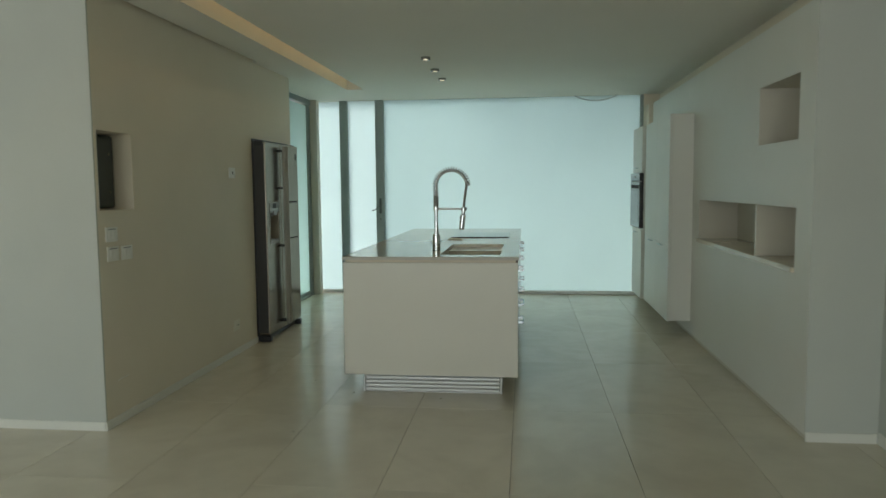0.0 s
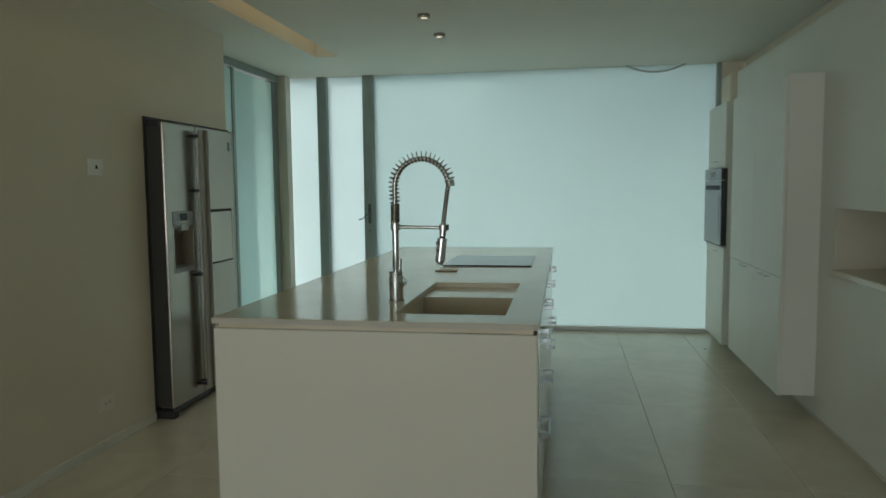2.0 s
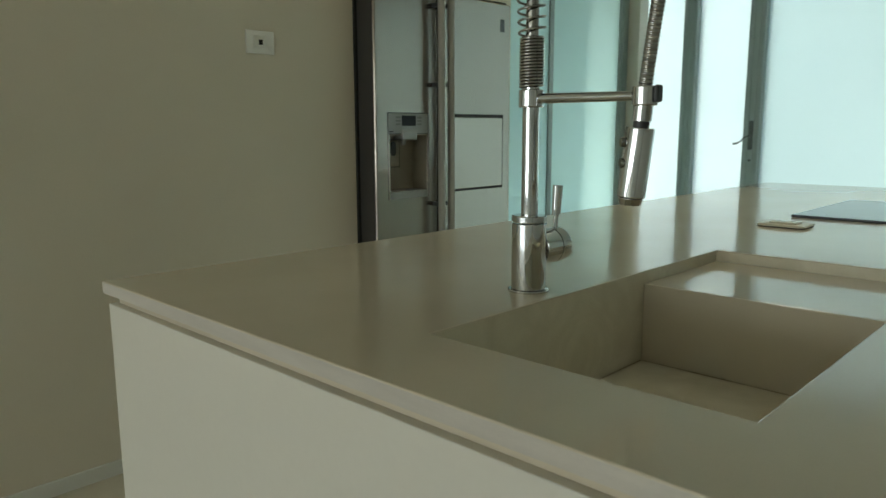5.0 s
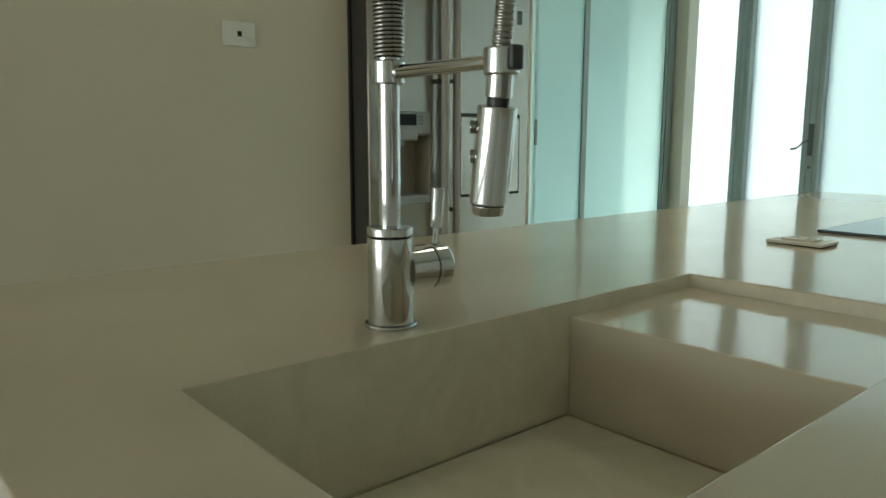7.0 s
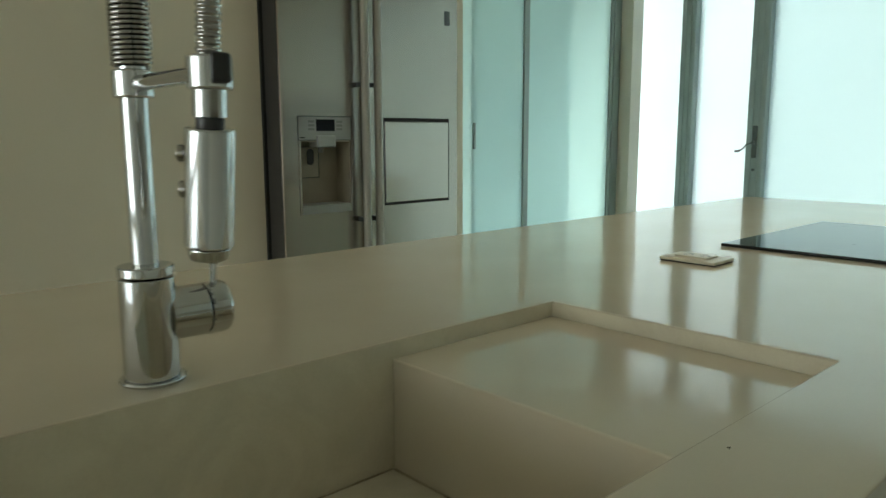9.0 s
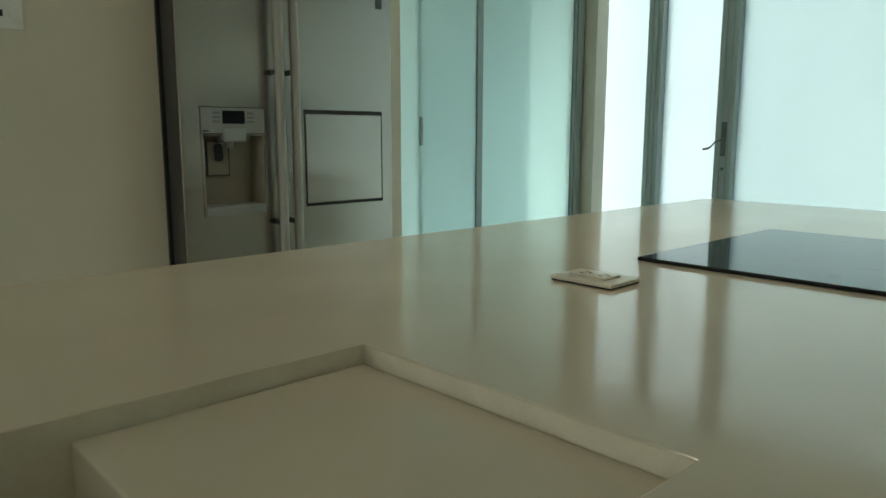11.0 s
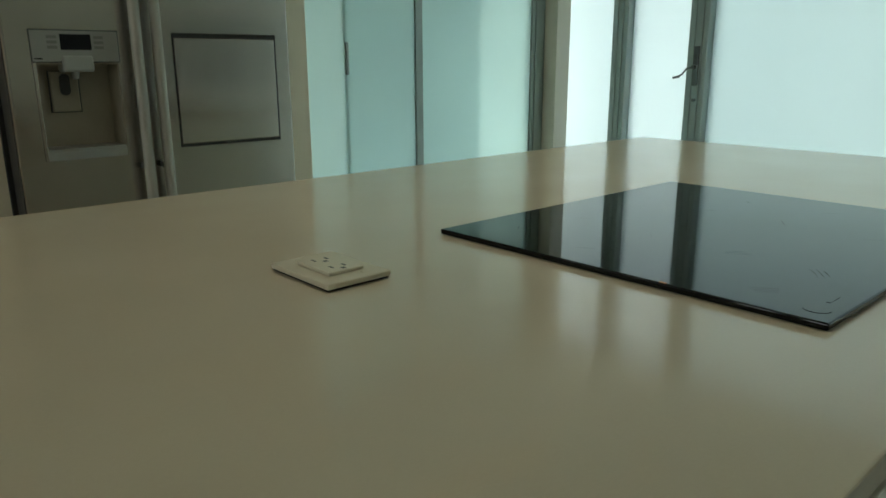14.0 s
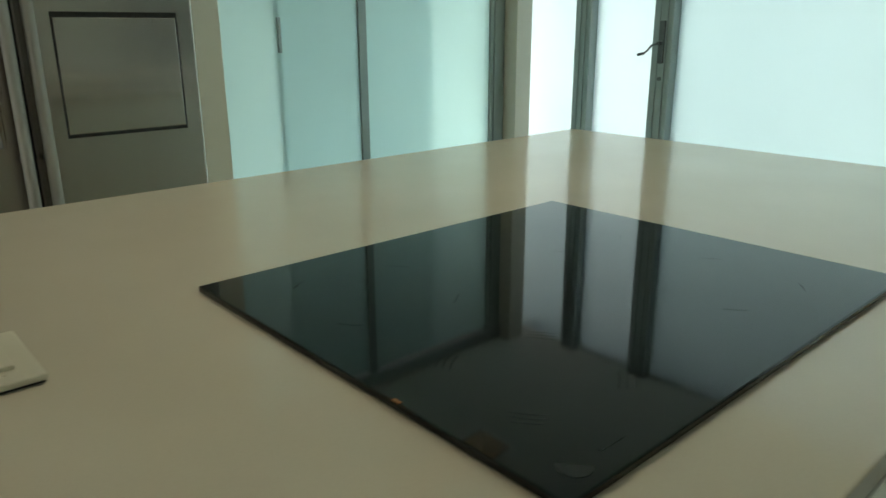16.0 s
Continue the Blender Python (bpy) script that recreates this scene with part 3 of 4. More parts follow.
# ---- spring faucet ----
FX, FY = -0.565, 0.421
fc = thing("kitchen_faucet", (FX, FY, 0.9), "chrome spring-neck kitchen faucet with a pull-down spray", "faucet")
bm = bmesh.new()
cyl(bm, (FX, FY, 0.9), (FX, FY, 0.9045), 0.0315, 40, bevel=0.0015)
part("foot_ring", bm, M_CHROME, fc)
part("body", C((FX, FY, 0.9045), (FX, FY, 1.005), 0.0265, 40, bevel=0.001), M_CHROME, fc, "polished chrome body")
part("body_cap", C((FX, FY, 1.0065), (FX, FY, 1.017), 0.0265, 40, bevel=0.0015), M_CHROME, fc)
part("stem", C((FX, FY, 1.017), (FX, FY, 1.205), 0.0125, 28), M_CHROME, fc)
part("collar", C((FX, FY, 1.176), (FX, FY, 1.202), 0.0185, 32, bevel=0.002), M_CHROME, fc)
mix = part("mixer", C((FX, FY + 0.016, 0.964), (FX, FY + 0.054, 0.964), 0.0270, 32, bevel=0.001), M_CHROME, fc)
part("mixer_cap", C((FX, FY + 0.0555, 0.964), (FX, FY + 0.078, 0.964), 0.0275, 32, bevel=0.003), M_CHROME, mix)
bm = bmesh.new()
tube(bm, [(FX, FY + 0.068, 0.988), (FX, FY + 0.069, 1.0), (FX, FY + 0.0695, 1.013)], 0.0038, 12)
cyl(bm, (FX, FY + 0.0695, 1.010), (FX, FY + 0.073, 1.058), 0.0068, 20, r2=0.0082, bevel=0.001)
part("lever", bm, M_CHROME, mix, "thin chrome lever")

AX, AZ, AR = FX + 0.106, 1.342, 0.106       # centre and radius of the arch


def arch_flat(s):
    """The neck: straight up, over the half circle, to its end, for s from 0 to 1."""
    up, turn = AZ - 1.205, math.pi * 0.97
    total = up + AR * turn
    d = s * total
    if d < up:
        return Vector((FX, FY, 1.205 + d)), Vector((0, 0, 1))
    a = (d - up) / AR
    return Vector((AX - AR * math.cos(a), FY, AZ + AR * math.sin(a))), Vector((math.sin(a), 0, math.cos(a)))


SWING = Matrix.Translation((FX, FY, 0)) @ Matrix.Rotation(radians(-3.8), 4, "Z") @ Matrix.Translation((-FX, -FY, 0))


def arch(s):
    p, d = arch_flat(s)
    return SWING @ p, SWING.to_3x3() @ d


bm = bmesh.new()
tube(bm, [arch(i / 60)[0] for i in range(61)], 0.0095, 14)
part("inner_hose", bm, M_NICKEL, fc, "ribbed inner hose")


def coil(s0, s1, turns, r, wire, off=0.0, ramp=0.0):
    bm = bmesh.new()
    pts = []
    n = turns * 14
    for i in range(n + 1):
        p, d = arch(s0 + (s1 - s0) * i / n)
        side = Vector((0, 1, 0))
        other = d.cross(side)
        a = 2 * math.pi * turns * i / n
        lean = off * min(1.0, (i / n) / ramp) if ramp else off
        pts.append(p + lean * other + r * (math.cos(a) * side + math.sin(a) * other))
    rings = []
    for i, p in enumerate(pts):
        d = (pts[min(i + 1, n)] - pts[max(i - 1, 0)]).normalized()
        c, _ = arch(s0 + (s1 - s0) * i / n)
        u = (p - c).normalized()
        s = d.cross(u).normalized()
        u = s.cross(d)
        rings.append([bm.verts.new(p + wire * (math.cos(math.pi * k / 3) * s + math.sin(math.pi * k / 3) * u)) for k in range(6)])
    for a, b in zip(rings, rings[1:]):
        for k in range(6):
            bm.faces.new((a[k], a[(k + 1) % 6], b[(k + 1) % 6], b[k])).smooth = True
    bm.faces.new(rings[0]), bm.faces.new(rings[-1])
    bmesh.ops.recalc_face_normals(bm, faces=bm.faces)
    return bm


part("tight_spring", coil(0.0, 0.155, 16, 0.0165, 0.0022), M_NICKEL, fc, "tightly wound steel spring")
part("open_spring", coil(0.157, 0.985, 25, 0.0195, 0.0019, 0.0080, 0.35), M_NICKEL, fc, "open steel spring round the arched neck")
pe, de = arch(1.0)
oe = de.cross(Vector((0, 1, 0))) * 0.006
for k in range(4):                           # closed end turns of the spring
    part("end_coil", C(pe + oe + de * (0.0062 * k - 0.014), pe + oe + de * (0.0062 * k - 0.0088), 0.0175, 24, bevel=0.0018), M_NICKEL, fc)
HB = SWING @ Vector((FX + 0.190, FY, 1.186))        # holder
hose = [pe.lerp(HB + Vector((0, 0, 0.012)), i / 120) + Vector((-0.001 * math.sin(math.pi * i / 120), 0, 0)) for i in range(121)]
bm = tube(bmesh.new(), hose, 0.0088, 14)
bm.verts.ensure_lookup_table()
for i in range(121):                         # ribs
    for v in bm.verts[i * 14:(i + 1) * 14]:
        v.co = hose[i] + (v.co - hose[i]) * (1.0 + 0.09 * math.cos(2 * math.pi * i / 4))
part("spray_hose", bm, M_NICKEL, fc, "ribbed steel spray hose")
arm = part("holder_arm", C((FX + 0.014, FY, 1.189), (HB.x - 0.014, HB.y, 1.187), 0.0075, 20, r2=0.0065), M_CHROME, fc)
part("holder_ring", C(HB + Vector((0, 0, -0.012)), HB + Vector((0, 0, 0.013)), 0.0165, 28, bevel=0.002), M_CHROME, arm)
part("holder_grip", B(HB.x + 0.0155, HB.x + 0.0215, HB.y - 0.008, HB.y + 0.008, 1.178, 1.200, bevel=0.003), M_BLACK, arm, "black grip")
sp = part("spray_head", C((HB.x - 0.014, HB.y - 0.001, 1.056), (HB.x - 0.004, HB.y, 1.147), 0.0185, 36, bevel=0.002), M_CHROME, fc, "polished chrome spray head")
part("spray_neck", C((HB.x - 0.003, HB.y, 1.155), (HB.x - 0.001, HB.y, 1.180), 0.0125, 28), M_CHROME, sp)
part("spray_seal", C((HB.x - 0.004, HB.y, 1.1465), (HB.x - 0.003, HB.y, 1.1545), 0.0105, 24), M_BLACK, sp, "black rubber seal")
part("nozzle", C((HB.x - 0.0150, HB.y - 0.001, 1.046), (HB.x - 0.014, HB.y - 0.001, 1.0555), 0.0140, 28, r2=0.0165, bevel=0.001), M_CHROME, sp)
for z in (1.128, 1.101):
    c = Vector((HB.x - 0.006 - 0.013, HB.y - 0.013, z))
    part("button", C(c, c + Vector((-0.004, -0.004, 0)), 0.0065, 16, bevel=0.001), M_NICKEL, sp)

# ---- hob ----
hob = thing("induction_hob", (-0.345, 1.952, 0.9), "black glass built-in hob lying on the worktop", "hob")
bm = bmesh.new()
box(bm, -0.590, -0.099, 1.664, 2.240, 0.9005, 0.9075, bevel=0.0018, seg=4)
part("glass", bm, M_HOB, hob, "glossy black ceramic glass")


def arcs(bm, x, y, r, w, spans, z=0.9078):
    for a0, a1 in spans:
        n = max(6, int((a1 - a0) / 4))
        prev = None
        for i in range(n + 1):
            a = radians(a0 + (a1 - a0) * i / n)
            cur = [bm.verts.new((x + q * math.cos(a), y + q * math.sin(a), z)) for q in (r - w / 2, r + w / 2)]
            if prev:
                bm.faces.new((prev[0], prev[1], cur[1], cur[0]))
            prev = cur


for x, y, r in ((-0.222, 1.775, 0.078), (-0.450, 1.790, 0.086), (-0.458, 2.100, 0.076), (-0.228, 2.080, 0.082)):
    bm = bmesh.new()
    for k, rr in enumerate((r, r - 0.006, r - 0.012) if y < 1.79 else (r,)):
        arcs(bm, x, y, rr, 0.0005, [(b - 8 - 2 * k, b + 8 + 2 * k) for b in (35, 125, 213, 308)])
    tagged(part("zone_mark", bm, M_ZONE, hob, "thin grey printed cooking-zone dashes"), kind="stuff")
bm = bmesh.new()
bmesh.ops.create_circle(bm, cap_ends=True, segments=32, radius=0.012, matrix=Matrix.Translation((-0.121, 1.697, 0.9078)))
part("maker_mark", bm, M_LOGO, hob, "small grey printed round mark")
bm = bmesh.new()
box(bm, -0.1235, -0.1195, 1.723, 1.748, 0.90755, 0.9078)
part("printed_bar", bm, M_LOGO, hob)
bm = bmesh.new()
box(bm, -0.262, -0.254, 1.665, 1.668, 0.9070, 0.9079)
part("sticker", bm, plain("orange_sticker", (0.35, 0.13, 0.02), 0.5), hob, "tiny orange sticker on the edge")

# ---- socket lying on the worktop ----
so = thing("power_socket", (-0.533, 1.4510, 0.9), "ivory plastic power socket plate mounted flat on the worktop", "socket")
# Black layer that stands in for the shadow under the plate.
part("shadow_gap", B(-0.588, -0.479, 1.4130, 1.4890, 0.9003, 0.9025), M_GAP, so)
part("faceplate", B(-0.590, -0.477, 1.4110, 1.4910, 0.9025, 0.9085, bevel=0.0015), M_CREAM, so)
ins = part("insert", B(-0.567, -0.501, 1.4290, 1.4730, 0.9085, 0.9125, bevel=0.001), M_CREAM, so)
for x in (-0.552, -0.518):
    for y0, y1, w in ((1.4415, 1.4440, 0.008), (1.4575, 1.4600, 0.008)):
        part("slot", B(x - w / 2, x + w / 2, y0, y1, 0.91255, 0.9128), M_MARK, ins)
    part("slot", B(x + 0.0075, x + 0.0125, 1.4490, 1.4540, 0.91255, 0.9128), M_MARK, ins)

# ---- refrigerator ----
fr = thing("refrigerator", (-2.55, 1.94, 0), "stainless steel side-by-side refrigerator with a water dispenser, built into the wall", "refrigerator")
FXF = -2.165
part("cabinet", B(-2.98, -2.29, 1.505, 2.395, 0.03, 1.738, bevel=0.004), M_BLACK, fr, "dark refrigerator cabinet")
surround = bmesh.new()
plate(surround, "x", XL - 0.05, XL + 0.010, [1.491, 1.504, 2.398, 2.408], [0.0, 1.741, 1.760], holes=[(1, 0)])
part("surround", surround, M_BLACK, fr, "black trim round the alcove")
YS = 1.872
dl = part("door", plate(bmesh.new(), "x", -2.270, FXF, [1.506, 1.578, 1.804, YS - 0.003], [0.065, 0.874, 1.126, 1.732], holes=[(1, 1)], bevel=0.007), M_STEEL, fr, "brushed steel freezer door")
dr = part("door", B(-2.270, FXF, YS + 0.003, 2.378, 0.065, 1.732, bevel=0.007), M_STEEL, fr, "brushed steel door")
part("door_edge", B(-2.268, FXF - 0.012, 1.5035, 1.507, 0.075, 1.722, bevel=0.001), M_DOOREDGE, dl, "dark grey painted side of the door")
disp = part("dispenser", B(FXF, FXF + 0.004, 1.574, 1.804, 1.128, 1.212, bevel=0.001), M_DISP, dl, "grey control panel of the water dispenser")
part("panel_joint", B(FXF - 0.001, FXF + 0.0012, 1.5705, 1.8075, 1.1255, 1.2155), M_MARK, dl, "thin dark joint round the control panel")
for y0, y1 in ((1.572, 1.580), (1.800, 1.808)):
    part("cavity_rim", B(FXF, FXF + 0.003, y0, y1, 0.852, 1.1255, bevel=0.001), M_STEEL, dl, "narrow steel rim of the cavity")
part("cavity_sill", B(FXF, FXF + 0.004, 1.580, 1.800, 0.852, 0.8755, bevel=0.0015), M_DISP, dl, "grey sill below the cavity")
part("status_light", B(FXF + 0.004, FXF + 0.0046, 1.578, 1.598, 1.134, 1.138), M_SCREEN, disp, "tiny dark printed mark")
part("cavity_back", B(FXF - 0.095, FXF - 0.09, 1.579, 1.803, 0.875, 1.125), M_CAVITY, dl, "beige dispenser cavity back")
for y0 in (1.579, 1.798):
    part("cavity_side", B(FXF - 0.0895, FXF - 0.001, y0, y0 + 0.005, 0.875, 1.125), M_CAVITY, dl)
part("cavity_top", B(FXF - 0.0895, FXF - 0.001, 1.5845, 1.7975, 1.120, 1.125), M_CAVITY, dl)
part("drip_tray", B(FXF - 0.0895, FXF + 0.004, 1.5845, 1.7975, 0.876, 0.884, bevel=0.001), M_DISP, dl)
part("paddle", B(FXF - 0.085, FXF - 0.076, 1.628, 1.706, 0.985, 1.10, bevel=0.004), M_CAVITY, dl)
part("paddle_rim", plate(bmesh.new(), "x", FXF - 0.088, FXF - 0.0775, [1.6255, 1.628, 1.706, 1.7085], [0.9825, 0.985, 1.10, 1.1025], holes=[(1, 1)]), M_MARK, dl, "thin dark joint round the paddle")
part("paddle_button", cyl(cyl(B(FXF - 0.076, FXF - 0.0702, 1.653, 1.681, 1.046, 1.080), (FXF - 0.076, 1.667, 1.046), (FXF - 0.070, 1.667, 1.046), 0.014, 20), (FXF - 0.076, 1.667, 1.080), (FXF - 0.070, 1.667, 1.080), 0.014, 20), M_BLACK, dl, "black dispenser button")
part("spout", B(FXF - 0.05, FXF + 0.014, 1.648, 1.730, 1.100, 1.144, bevel=0.006), M_DISP, dl, "grey dispenser spout")
part("nozzle", C((FXF - 0.030, 1.688, 1.080), (FXF - 0.030, 1.688, 1.102), 0.009, 16, r2=0.012), M_DISP, dl, "small grey water nozzle")
part("display", B(FXF + 0.004, FXF + 0.0052, 1.648, 1.730, 1.160, 1.203, bevel=0.0004), M_SCREEN, disp, "dark display")
for y in (1.614, 1.738):
    for z in (1.163, 1.177, 1.191):
        part("key", B(FXF + 0.004, FXF + 0.0048, y, y + 0.026, z, z + 0.008), M_KEY, disp)
# home-bar hatch in the wide door
hb = part("hatch", B(FXF - 0.01, FXF + 0.003, 1.973, 2.319, 0.873, 1.197, bevel=0.002), M_HATCH, dr, "brushed steel home-bar hatch")
part("hatch_gap", plate(bmesh.new(), "x", FXF - 0.002, FXF + 0.0012, [1.9675, 1.9722, 2.3205, 2.3245], [0.862, 0.8722, 1.1985, 1.2135], holes=[(1, 1)]), M_GAP, dr, "black joint round the hatch")
part("maker_badge", B(FXF, FXF + 0.0015, 2.300, 2.330, 1.602, 1.660, bevel=0.0005), M_MARK, dr, "small grey badge")
for y, door in ((1.843, dl), (1.903, dr)):
    xh = FXF + 0.050
    h = part("handle", C((xh, y, 0.10), (xh, y, 1.705), 0.0158, 24, bevel=0.002), M_HANDLE, door, "long satin steel bar handle")
    for z in (0.13, 0.817, 1.337, 1.67):
        part("handle_bracket", B(FXF, xh - 0.008, y - 0.009, y + 0.009, z - 0.009, z + 0.009, bevel=0.002), M_BLACK, h, "black handle bracket")
part("door_gap", B(-2.272, FXF - 0.012, YS - 0.0028, YS + 0.0028, 0.07, 1.728), M_BLACK, fr)
part("hinge_cover", B(-2.27, -2.19, 1.51, 1.60, 1.733, 1.745, bevel=0.003), M_BLACK, fr)
part("hinge_cover", B(-2.27, -2.19, 2.29, 2.375, 1.733, 1.745, bevel=0.003), M_BLACK, fr)
part("hinge_bracket", B(-2.262, -2.188, 1.4985, 1.5055, 1.700, 1.738, bevel=0.002), M_BLACK, fr, "black hinge bracket at the top of the door")
part("foot_grille", B(-2.27, -2.20, 1.60, 2.29, 0.012, 0.055, bevel=0.004), M_BLACK, fr)
for y in (1.53, 2.35):
    part("foot", B(-2.27, -2.16, y - 0.03, y + 0.03, 0.0, 0.055, bevel=0.012), M_BLACK, fr, "black adjustable foot")

# ---- fittings on the left wall ----
ep = thing("electrical_panel", (XL - 0.15, -0.57, 1.223), "dark grey electrical panel cover inside a wall niche", "electrical panel")
part("cover", B(XL - 0.20, XL - 0.105, -0.743, -0.408, 1.229, 1.655, bevel=0.022, seg=4), M_PANEL, ep)
for z in (1.325, 1.545):
    part("screw", C((XL - 0.105, -0.47, z), (XL - 0.102, -0.47, z), 0.008, 12), M_NICKEL, ep)


def wall_plate(name, y, z, w, h, label, category, kind, group="", plastic=M_PLASTIC):
    t = thing(name, (XL, y, z), label, category, group)
    part("faceplate", B(XL + 0.0005, XL + 0.008, y - w / 2, y + w / 2, z - h / 2, z + h / 2, bevel=0.002), plastic, t)
    if kind == "switch":
        for dy in (-0.019, 0.019):
            part("rocker", B(XL + 0.008, XL + 0.0115, y + dy - 0.017, y + dy + 0.017, z - 0.022, z + 0.022, bevel=0.002), plastic, t)
        part("label_line", B(XL + 0.008, XL + 0.0085, y - 0.035, y + 0.035, z + 0.027, z + 0.031), M_MARK, t)
    elif kind == "port":
        part("insert", B(XL + 0.008, XL + 0.010, y - 0.030, y + 0.030, z - 0.022, z + 0.022, bevel=0.001), plastic, t)
        part("port", B(XL + 0.010, XL + 0.0106, y - 0.008, y + 0.008, z - 0.009, z + 0.009), M_GAP, t, "small black port")
    else:
        part("insert", B(XL + 0.008, XL + 0.011, y - 0.034, y + 0.034, z - 0.022, z + 0.022, bevel=0.001), plastic, t)
        for dy in (-0.017, 0.017):
            part("slot", B(XL + 0.011, XL + 0.0114, y + dy - 0.006, y + dy - 0.003, z - 0.005, z + 0.005), M_GAP, t)
            part("slot", B(XL + 0.011, XL + 0.0114, y + dy + 0.003, y + dy + 0.006, z - 0.005, z + 0.005), M_GAP, t)
    return t


wall_plate("light_switch", -0.655, 1.088, 0.114, 0.082, "ivory plastic light switch on the plaster wall", "switch", "switch", "switches by the corner")
wall_plate("light_switch", -0.648, 0.978, 0.114, 0.082, "ivory plastic light switch on the plaster wall", "switch", "switch", "switches by the corner")
wall_plate("light_switch", -0.508, 0.974, 0.114, 0.082, "ivory plastic light switch on the plaster wall", "switch", "switch", "switches by the corner")
wall_plate("wall_socket", 1.044, 0.239, 0.118, 0.082, "beige plastic wall socket low above the baseboard", "socket", "socket", plastic=M_BEIGE)
wall_plate("data_socket", 1.049, 1.461, 0.118, 0.082, "ivory plate with a small black port beside the refrigerator", "socket", "port")

# ---- right side: built-in wall unit, tall cabinets, oven ----
wu = thing("wall_unit", (1.65, 1.66, 0), "white laminate built-in wall unit with open niches", "wall unit")
front = part("front", plate(bmesh.new(), "x", XR, 1.80, [-0.612, -0.390, 0.272, 0.300, 1.776, 4.06], [0.032, 0.856, 1.210, 1.577, 1.928, 2.265],
                    holes=[(1, 1), (3, 1), (1, 3)], bevel=0.001), M_LAM, wu, "flush white laminate front")
front.data.materials.append(M_POST_NICHE)
for f in front.data.polygons:        # the niches' warm bounce and shade go into the face colour
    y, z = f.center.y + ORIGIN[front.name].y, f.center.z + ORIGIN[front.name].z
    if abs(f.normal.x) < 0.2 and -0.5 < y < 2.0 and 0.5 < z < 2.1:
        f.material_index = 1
part("toe_recess", B(1.500, 1.80, -0.607, 4.06, 0.0, 0.0315), M_POST_NICHE, wu, "beige recessed base")
# The back too carries the niches' warm shade in its colour.
part("niche_back", B(1.8003, 1.848, -0.612, 4.06, 0.0, 2.265), M_POST_NICHE, wu, "back of the niches, toned for warm shade")
for y0, y1 in ((-0.388, 0.270), (0.302, 1.774)):
    part("shelf", B(XR - 0.006, 1.795, y0, y1, 0.857, 0.887, bevel=0.002), M_QUARTZ, wu, "cream quartz shelf in the niche")
part("shelf_lip", B(XR - 0.018, XR - 0.0065, -0.389, 1.786, 0.857, 0.887, bevel=0.004), M_QUARTZ, wu, "rounded cream quartz front edge of the shelf")
part("side_return", B(XR + 0.0005, 1.848, -0.6165, -0.6125, 0.0, CEIL), M_WALL_SHADED, wu, "plastered end of the unit")

tc = thing("tall_cabinet", (1.38, 2.63, 0.13), "white tall cabinet with two doors hung above the floor", "cabinet")
TX = 1.284
part("body", B(TX + 0.021, XR - 0.001, 2.006, 3.247, 0.138, 1.948, bevel=0.001), M_LAM, tc)
for y0, y1, yh in ((2.003, 2.625, 2.30), (2.628, 3.25, 2.83)):
    part("upper_door", B(TX, TX + 0.019, y0, y1, 0.8135, 1.951, bevel=0.0015), M_LAM, tc, "plain white tall upper door")
    d = part("lower_door", B(TX, TX + 0.019, y0, y1, 0.134, 0.8105, bevel=0.0015), M_LAM, tc, "plain white lower door")
    h = part("handle", B(TX - 0.030, TX - 0.022, yh - 0.08, yh + 0.08, 0.790, 0.799, bevel=0.002), M_CHROME, d, "short chrome bar handle")
    for s in (-1, 1):
        part("handle_post", B(TX - 0.022, TX, yh + s * 0.07 - 0.004, yh + s * 0.07 + 0.004, 0.791, 0.798), M_CHROME, h)

oc = thing("oven_cabinet", (1.37, 3.82, 0.11), "white tall cabinet unit holding a built-in oven", "cabinet")
OX, OY0, OY1 = 1.276, 3.435, 4.072
part("body", plate(bmesh.new(), "x", OX + 0.021, XR - 0.001, [OY0 + 0.002, OY0 + 0.02, OY1 - 0.02, OY1 - 0.002], [0.114, 0.868, 1.468, 1.958], holes=[(1, 1)]), M_LAM, oc)
for z0, z1, hz in ((0.112, 0.860, 0.818), (1.473, 1.961, 1.52)):
    d = part("door", B(OX, OX + 0.019, OY0, OY1, z0, z1, bevel=0.0015), M_LAM, oc, "plain white door")
    h = part("handle", B(OX - 0.030, OX - 0.022, 3.67, 3.83, hz - 0.004, hz + 0.005, bevel=0.002), M_CHROME, d, "short chrome bar handle")
    for y in (3.68, 3.82):
        part("handle_post", B(OX - 0.022, OX, y - 0.004, y + 0.004, hz - 0.003, hz + 0.004), M_CHROME, h)
ov = thing("oven", (1.37, 3.75, 0.872), "built-in dark glass oven with thin steel trims", "oven")
part("case", B(OX + 0.005, XR - 0.003, OY0 + 0.022, OY1 - 0.022, 0.872, 1.464), M_BLACK, ov)
oy0, oy1 = OY0 + 0.003, OY1 - 0.003
part("control_panel", B(OX - 0.026, OX - 0.0225, oy0, oy1, 1.379, 1.465, bevel=0.0012), M_OVENFACE, ov, "dark grey glass control panel")
part("panel_backing", B(OX - 0.022, OX + 0.004, oy0, oy1, 1.379, 1.464), M_BLACK, ov, "black panel edge")
part("display", B(OX - 0.0272, OX - 0.0262, 3.68, 3.83, 1.405, 1.439), M_SCREEN, ov, "dark display window")
part("trim", B(OX - 0.026, OX + 0.003, oy0, oy1, 1.371, 1.377, bevel=0.001), M_HANDLE, ov, "thin steel trim strip")
od = part("oven_door", B(OX - 0.022, OX + 0.004, oy0, oy1, 0.877, 1.369, bevel=0.001), M_BLACK, ov, "black oven door edge")
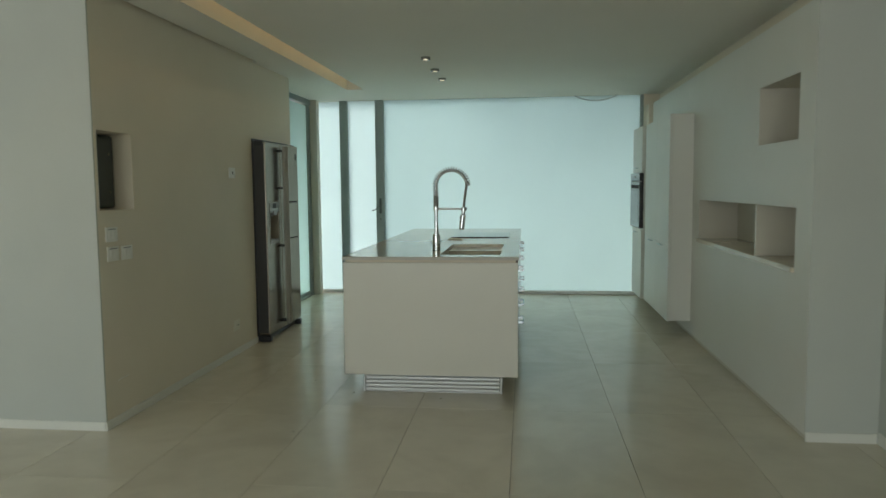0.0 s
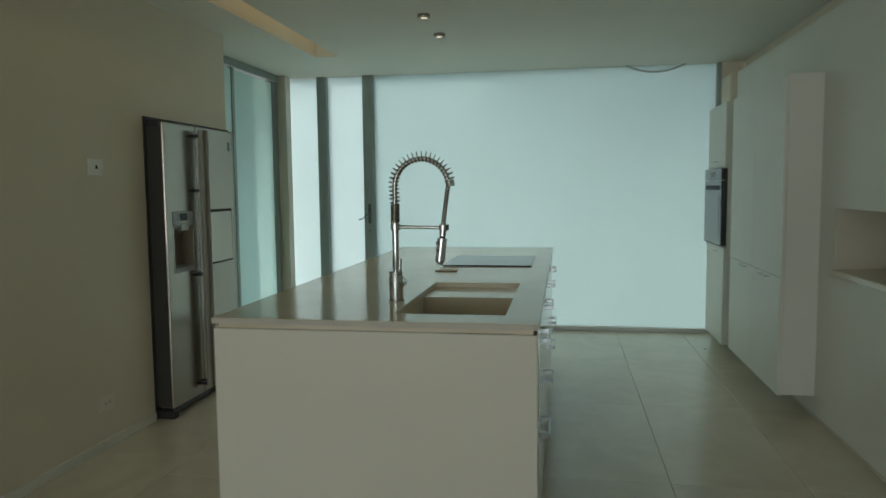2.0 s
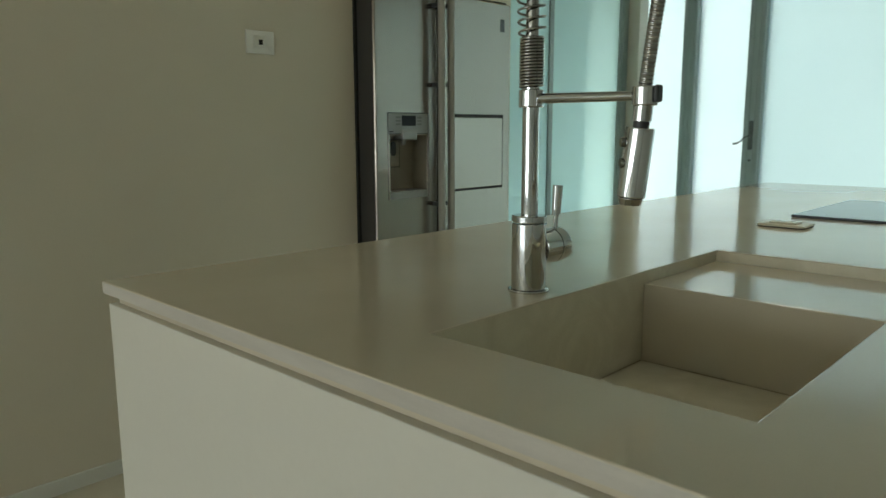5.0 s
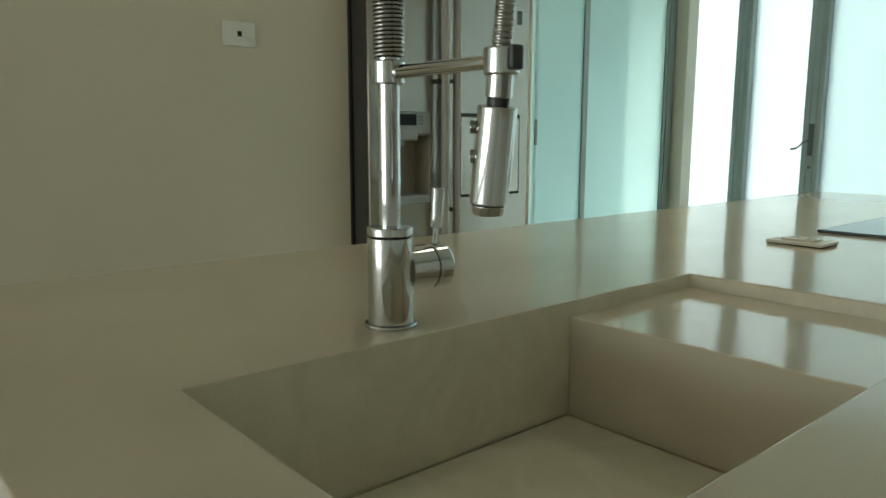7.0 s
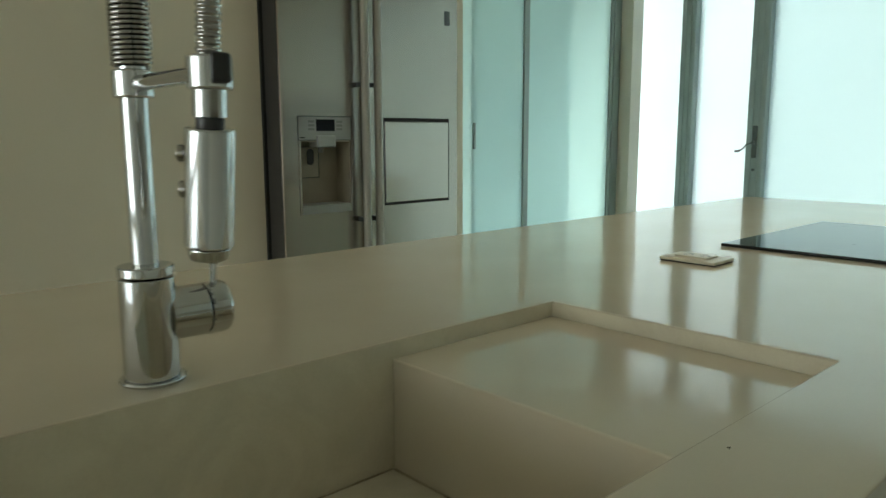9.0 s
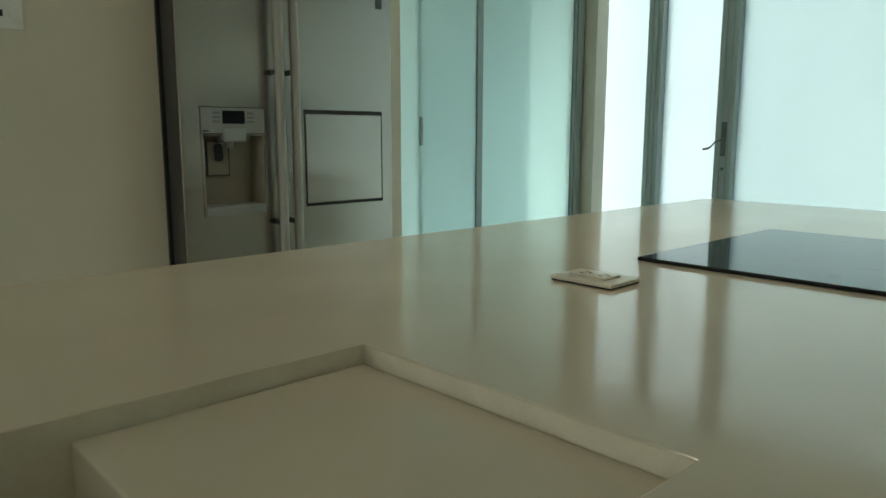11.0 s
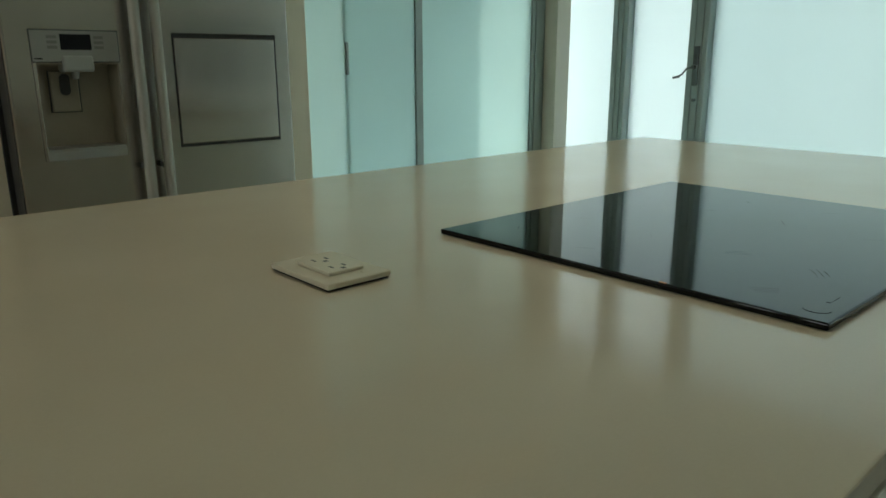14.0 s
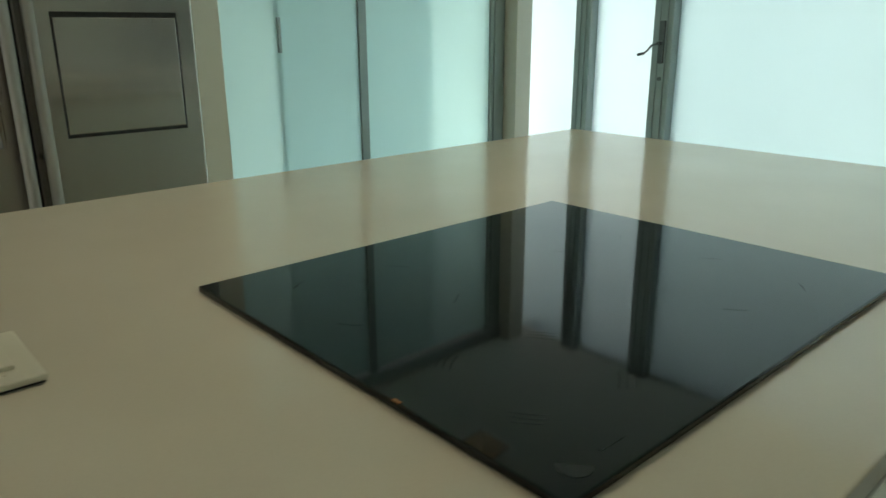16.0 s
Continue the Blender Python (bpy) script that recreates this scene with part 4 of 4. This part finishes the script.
part("door_front", B(OX - 0.026, OX - 0.0225, oy0, oy1, 0.877, 1.369, bevel=0.0012), M_OVENFACE, od, "dark grey glazed oven door front")
part("door_glass", B(OX - 0.0275, OX - 0.0262, OY0 + 0.07, OY1 - 0.07, 0.935, 1.270), M_OVENGLASS, od)
part("grip_slot", B(OX - 0.0275, OX - 0.0262, OY0 + 0.045, OY1 - 0.045, 1.300, 1.335), M_GAP, od, "black grip slot along the top of the door")
part("trim", B(OX - 0.026, OX + 0.003, oy0, oy1, 0.869, 0.875, bevel=0.001), M_HANDLE, ov, "thin steel trim strip")

# ---- a pale scuff on the wall ----
bm = tube(bmesh.new(), [(XL + 0.0004, -0.655 + 0.012 * k, 0.247 + 0.001 * k + 0.003 * math.sin(k * 0.6)) for k in range(11)], 0.0022, 6)
solid("wall_scuff", bm, M_PLASTIC, "small pale scuff low on the plaster wall beside the corner", "scuff")

# ---- specks of dirt ----
M_DIRT = mottled("dark_dirt", (0.05, 0.04, 0.025), (0.10, 0.08, 0.05), scale=80, rough=0.9, bump=0.0)
dirt_rng = random.Random(4)


def dirt_speck(x, y, z, r, label, group=""):
    bm = bmesh.new()
    bmesh.ops.create_icosphere(bm, subdivisions=1, radius=r)
    for v in bm.verts:
        v.co *= dirt_rng.uniform(0.7, 1.2)
        v.co.x *= 1.4
        v.co.z = max(v.co.z * 0.5, -0.25 * r)
    low = min(v.co.z for v in bm.verts)
    bmesh.ops.translate(bm, verts=bm.verts, vec=(x, y, z - low))
    solid("dirt_speck", bm, M_DIRT, label, "dirt", group)


for x, y, r in ((-1.074, 0.057, 0.0055), (-0.49, -0.03, 0.005), (-1.412, 0.333, 0.004), (-1.231, -0.708, 0.004), (1.22, 3.78, 0.007)):
    dirt_speck(x, y, 0.0, r, "tiny dark speck of dirt on the tile floor", "specks of dirt on the floor")
dirt_speck(-0.098, 0.687, 0.9, 0.0014, "tiny dark speck on the cream worktop beside the sink")

# ---- floor tiles ----
TW, TL = 0.583, 1.19
tm = bmesh.new()
plate(tm, "z", -0.0058, 0.0, [-TW / 2 + 0.0010, TW / 2 - 0.0010], [-TL / 2 + 0.0007, TL / 2 - 0.0007], bevel=0.0005)
tile_mesh = bpy.data.meshes.new("tile")
tm.to_mesh(tile_mesh)
tm.free()
tile_mesh.materials.append(M_TILE)
tm = bmesh.new()                     # narrow tiles cut along the right wall
plate(tm, "z", -0.0058, 0.0, [-0.0665, 0.0645], [-TL / 2 + 0.0007, TL / 2 - 0.0007], bevel=0.0005)
cut_mesh = bpy.data.meshes.new("cut_tile")
tm.to_mesh(cut_mesh)
tm.free()
cut_mesh.materials.append(M_TILE)
fo = ORIGIN["floor"]
tm = bmesh.new()                     # the piece that ends the staggered row at the glazing
plate(tm, "z", -0.0058, 0.0, [-TW / 2 + 0.0010, TW / 2 - 0.0010], [0.0007, 0.113], bevel=0.0005)
end_mesh = bpy.data.meshes.new("end_tile")
tm.to_mesh(end_mesh)
tm.free()
end_mesh.materials.append(M_TILE)
o = new("tile", end_mesh)
o.parent = floor
o.location = Vector((0.556 - 3.5 * TW, 4.323, 0)) - fo
for i in range(-10, 3):
    for j in range(-9, 4):
        cx, cy = 0.556 + (i - 0.5) * TW, 0.968 + (j - 0.5) * TL
        if cx - TW / 2 < -5.75 or cy - TL / 2 < -9.25 or cx + TW / 2 > 2.2 or cy > 4.6:
            continue
        cy -= 0.215 if i == -3 else 0.0      # this row is laid staggered
        o = new("tile", tile_mesh)
        o.parent = floor
        o.location = Vector((cx, cy, 0)) - fo
        if i == 2:
            o = new("tile", cut_mesh)
            o.parent = floor
            o.location = Vector((cx + TW / 2 + 0.068, cy, 0)) - fo
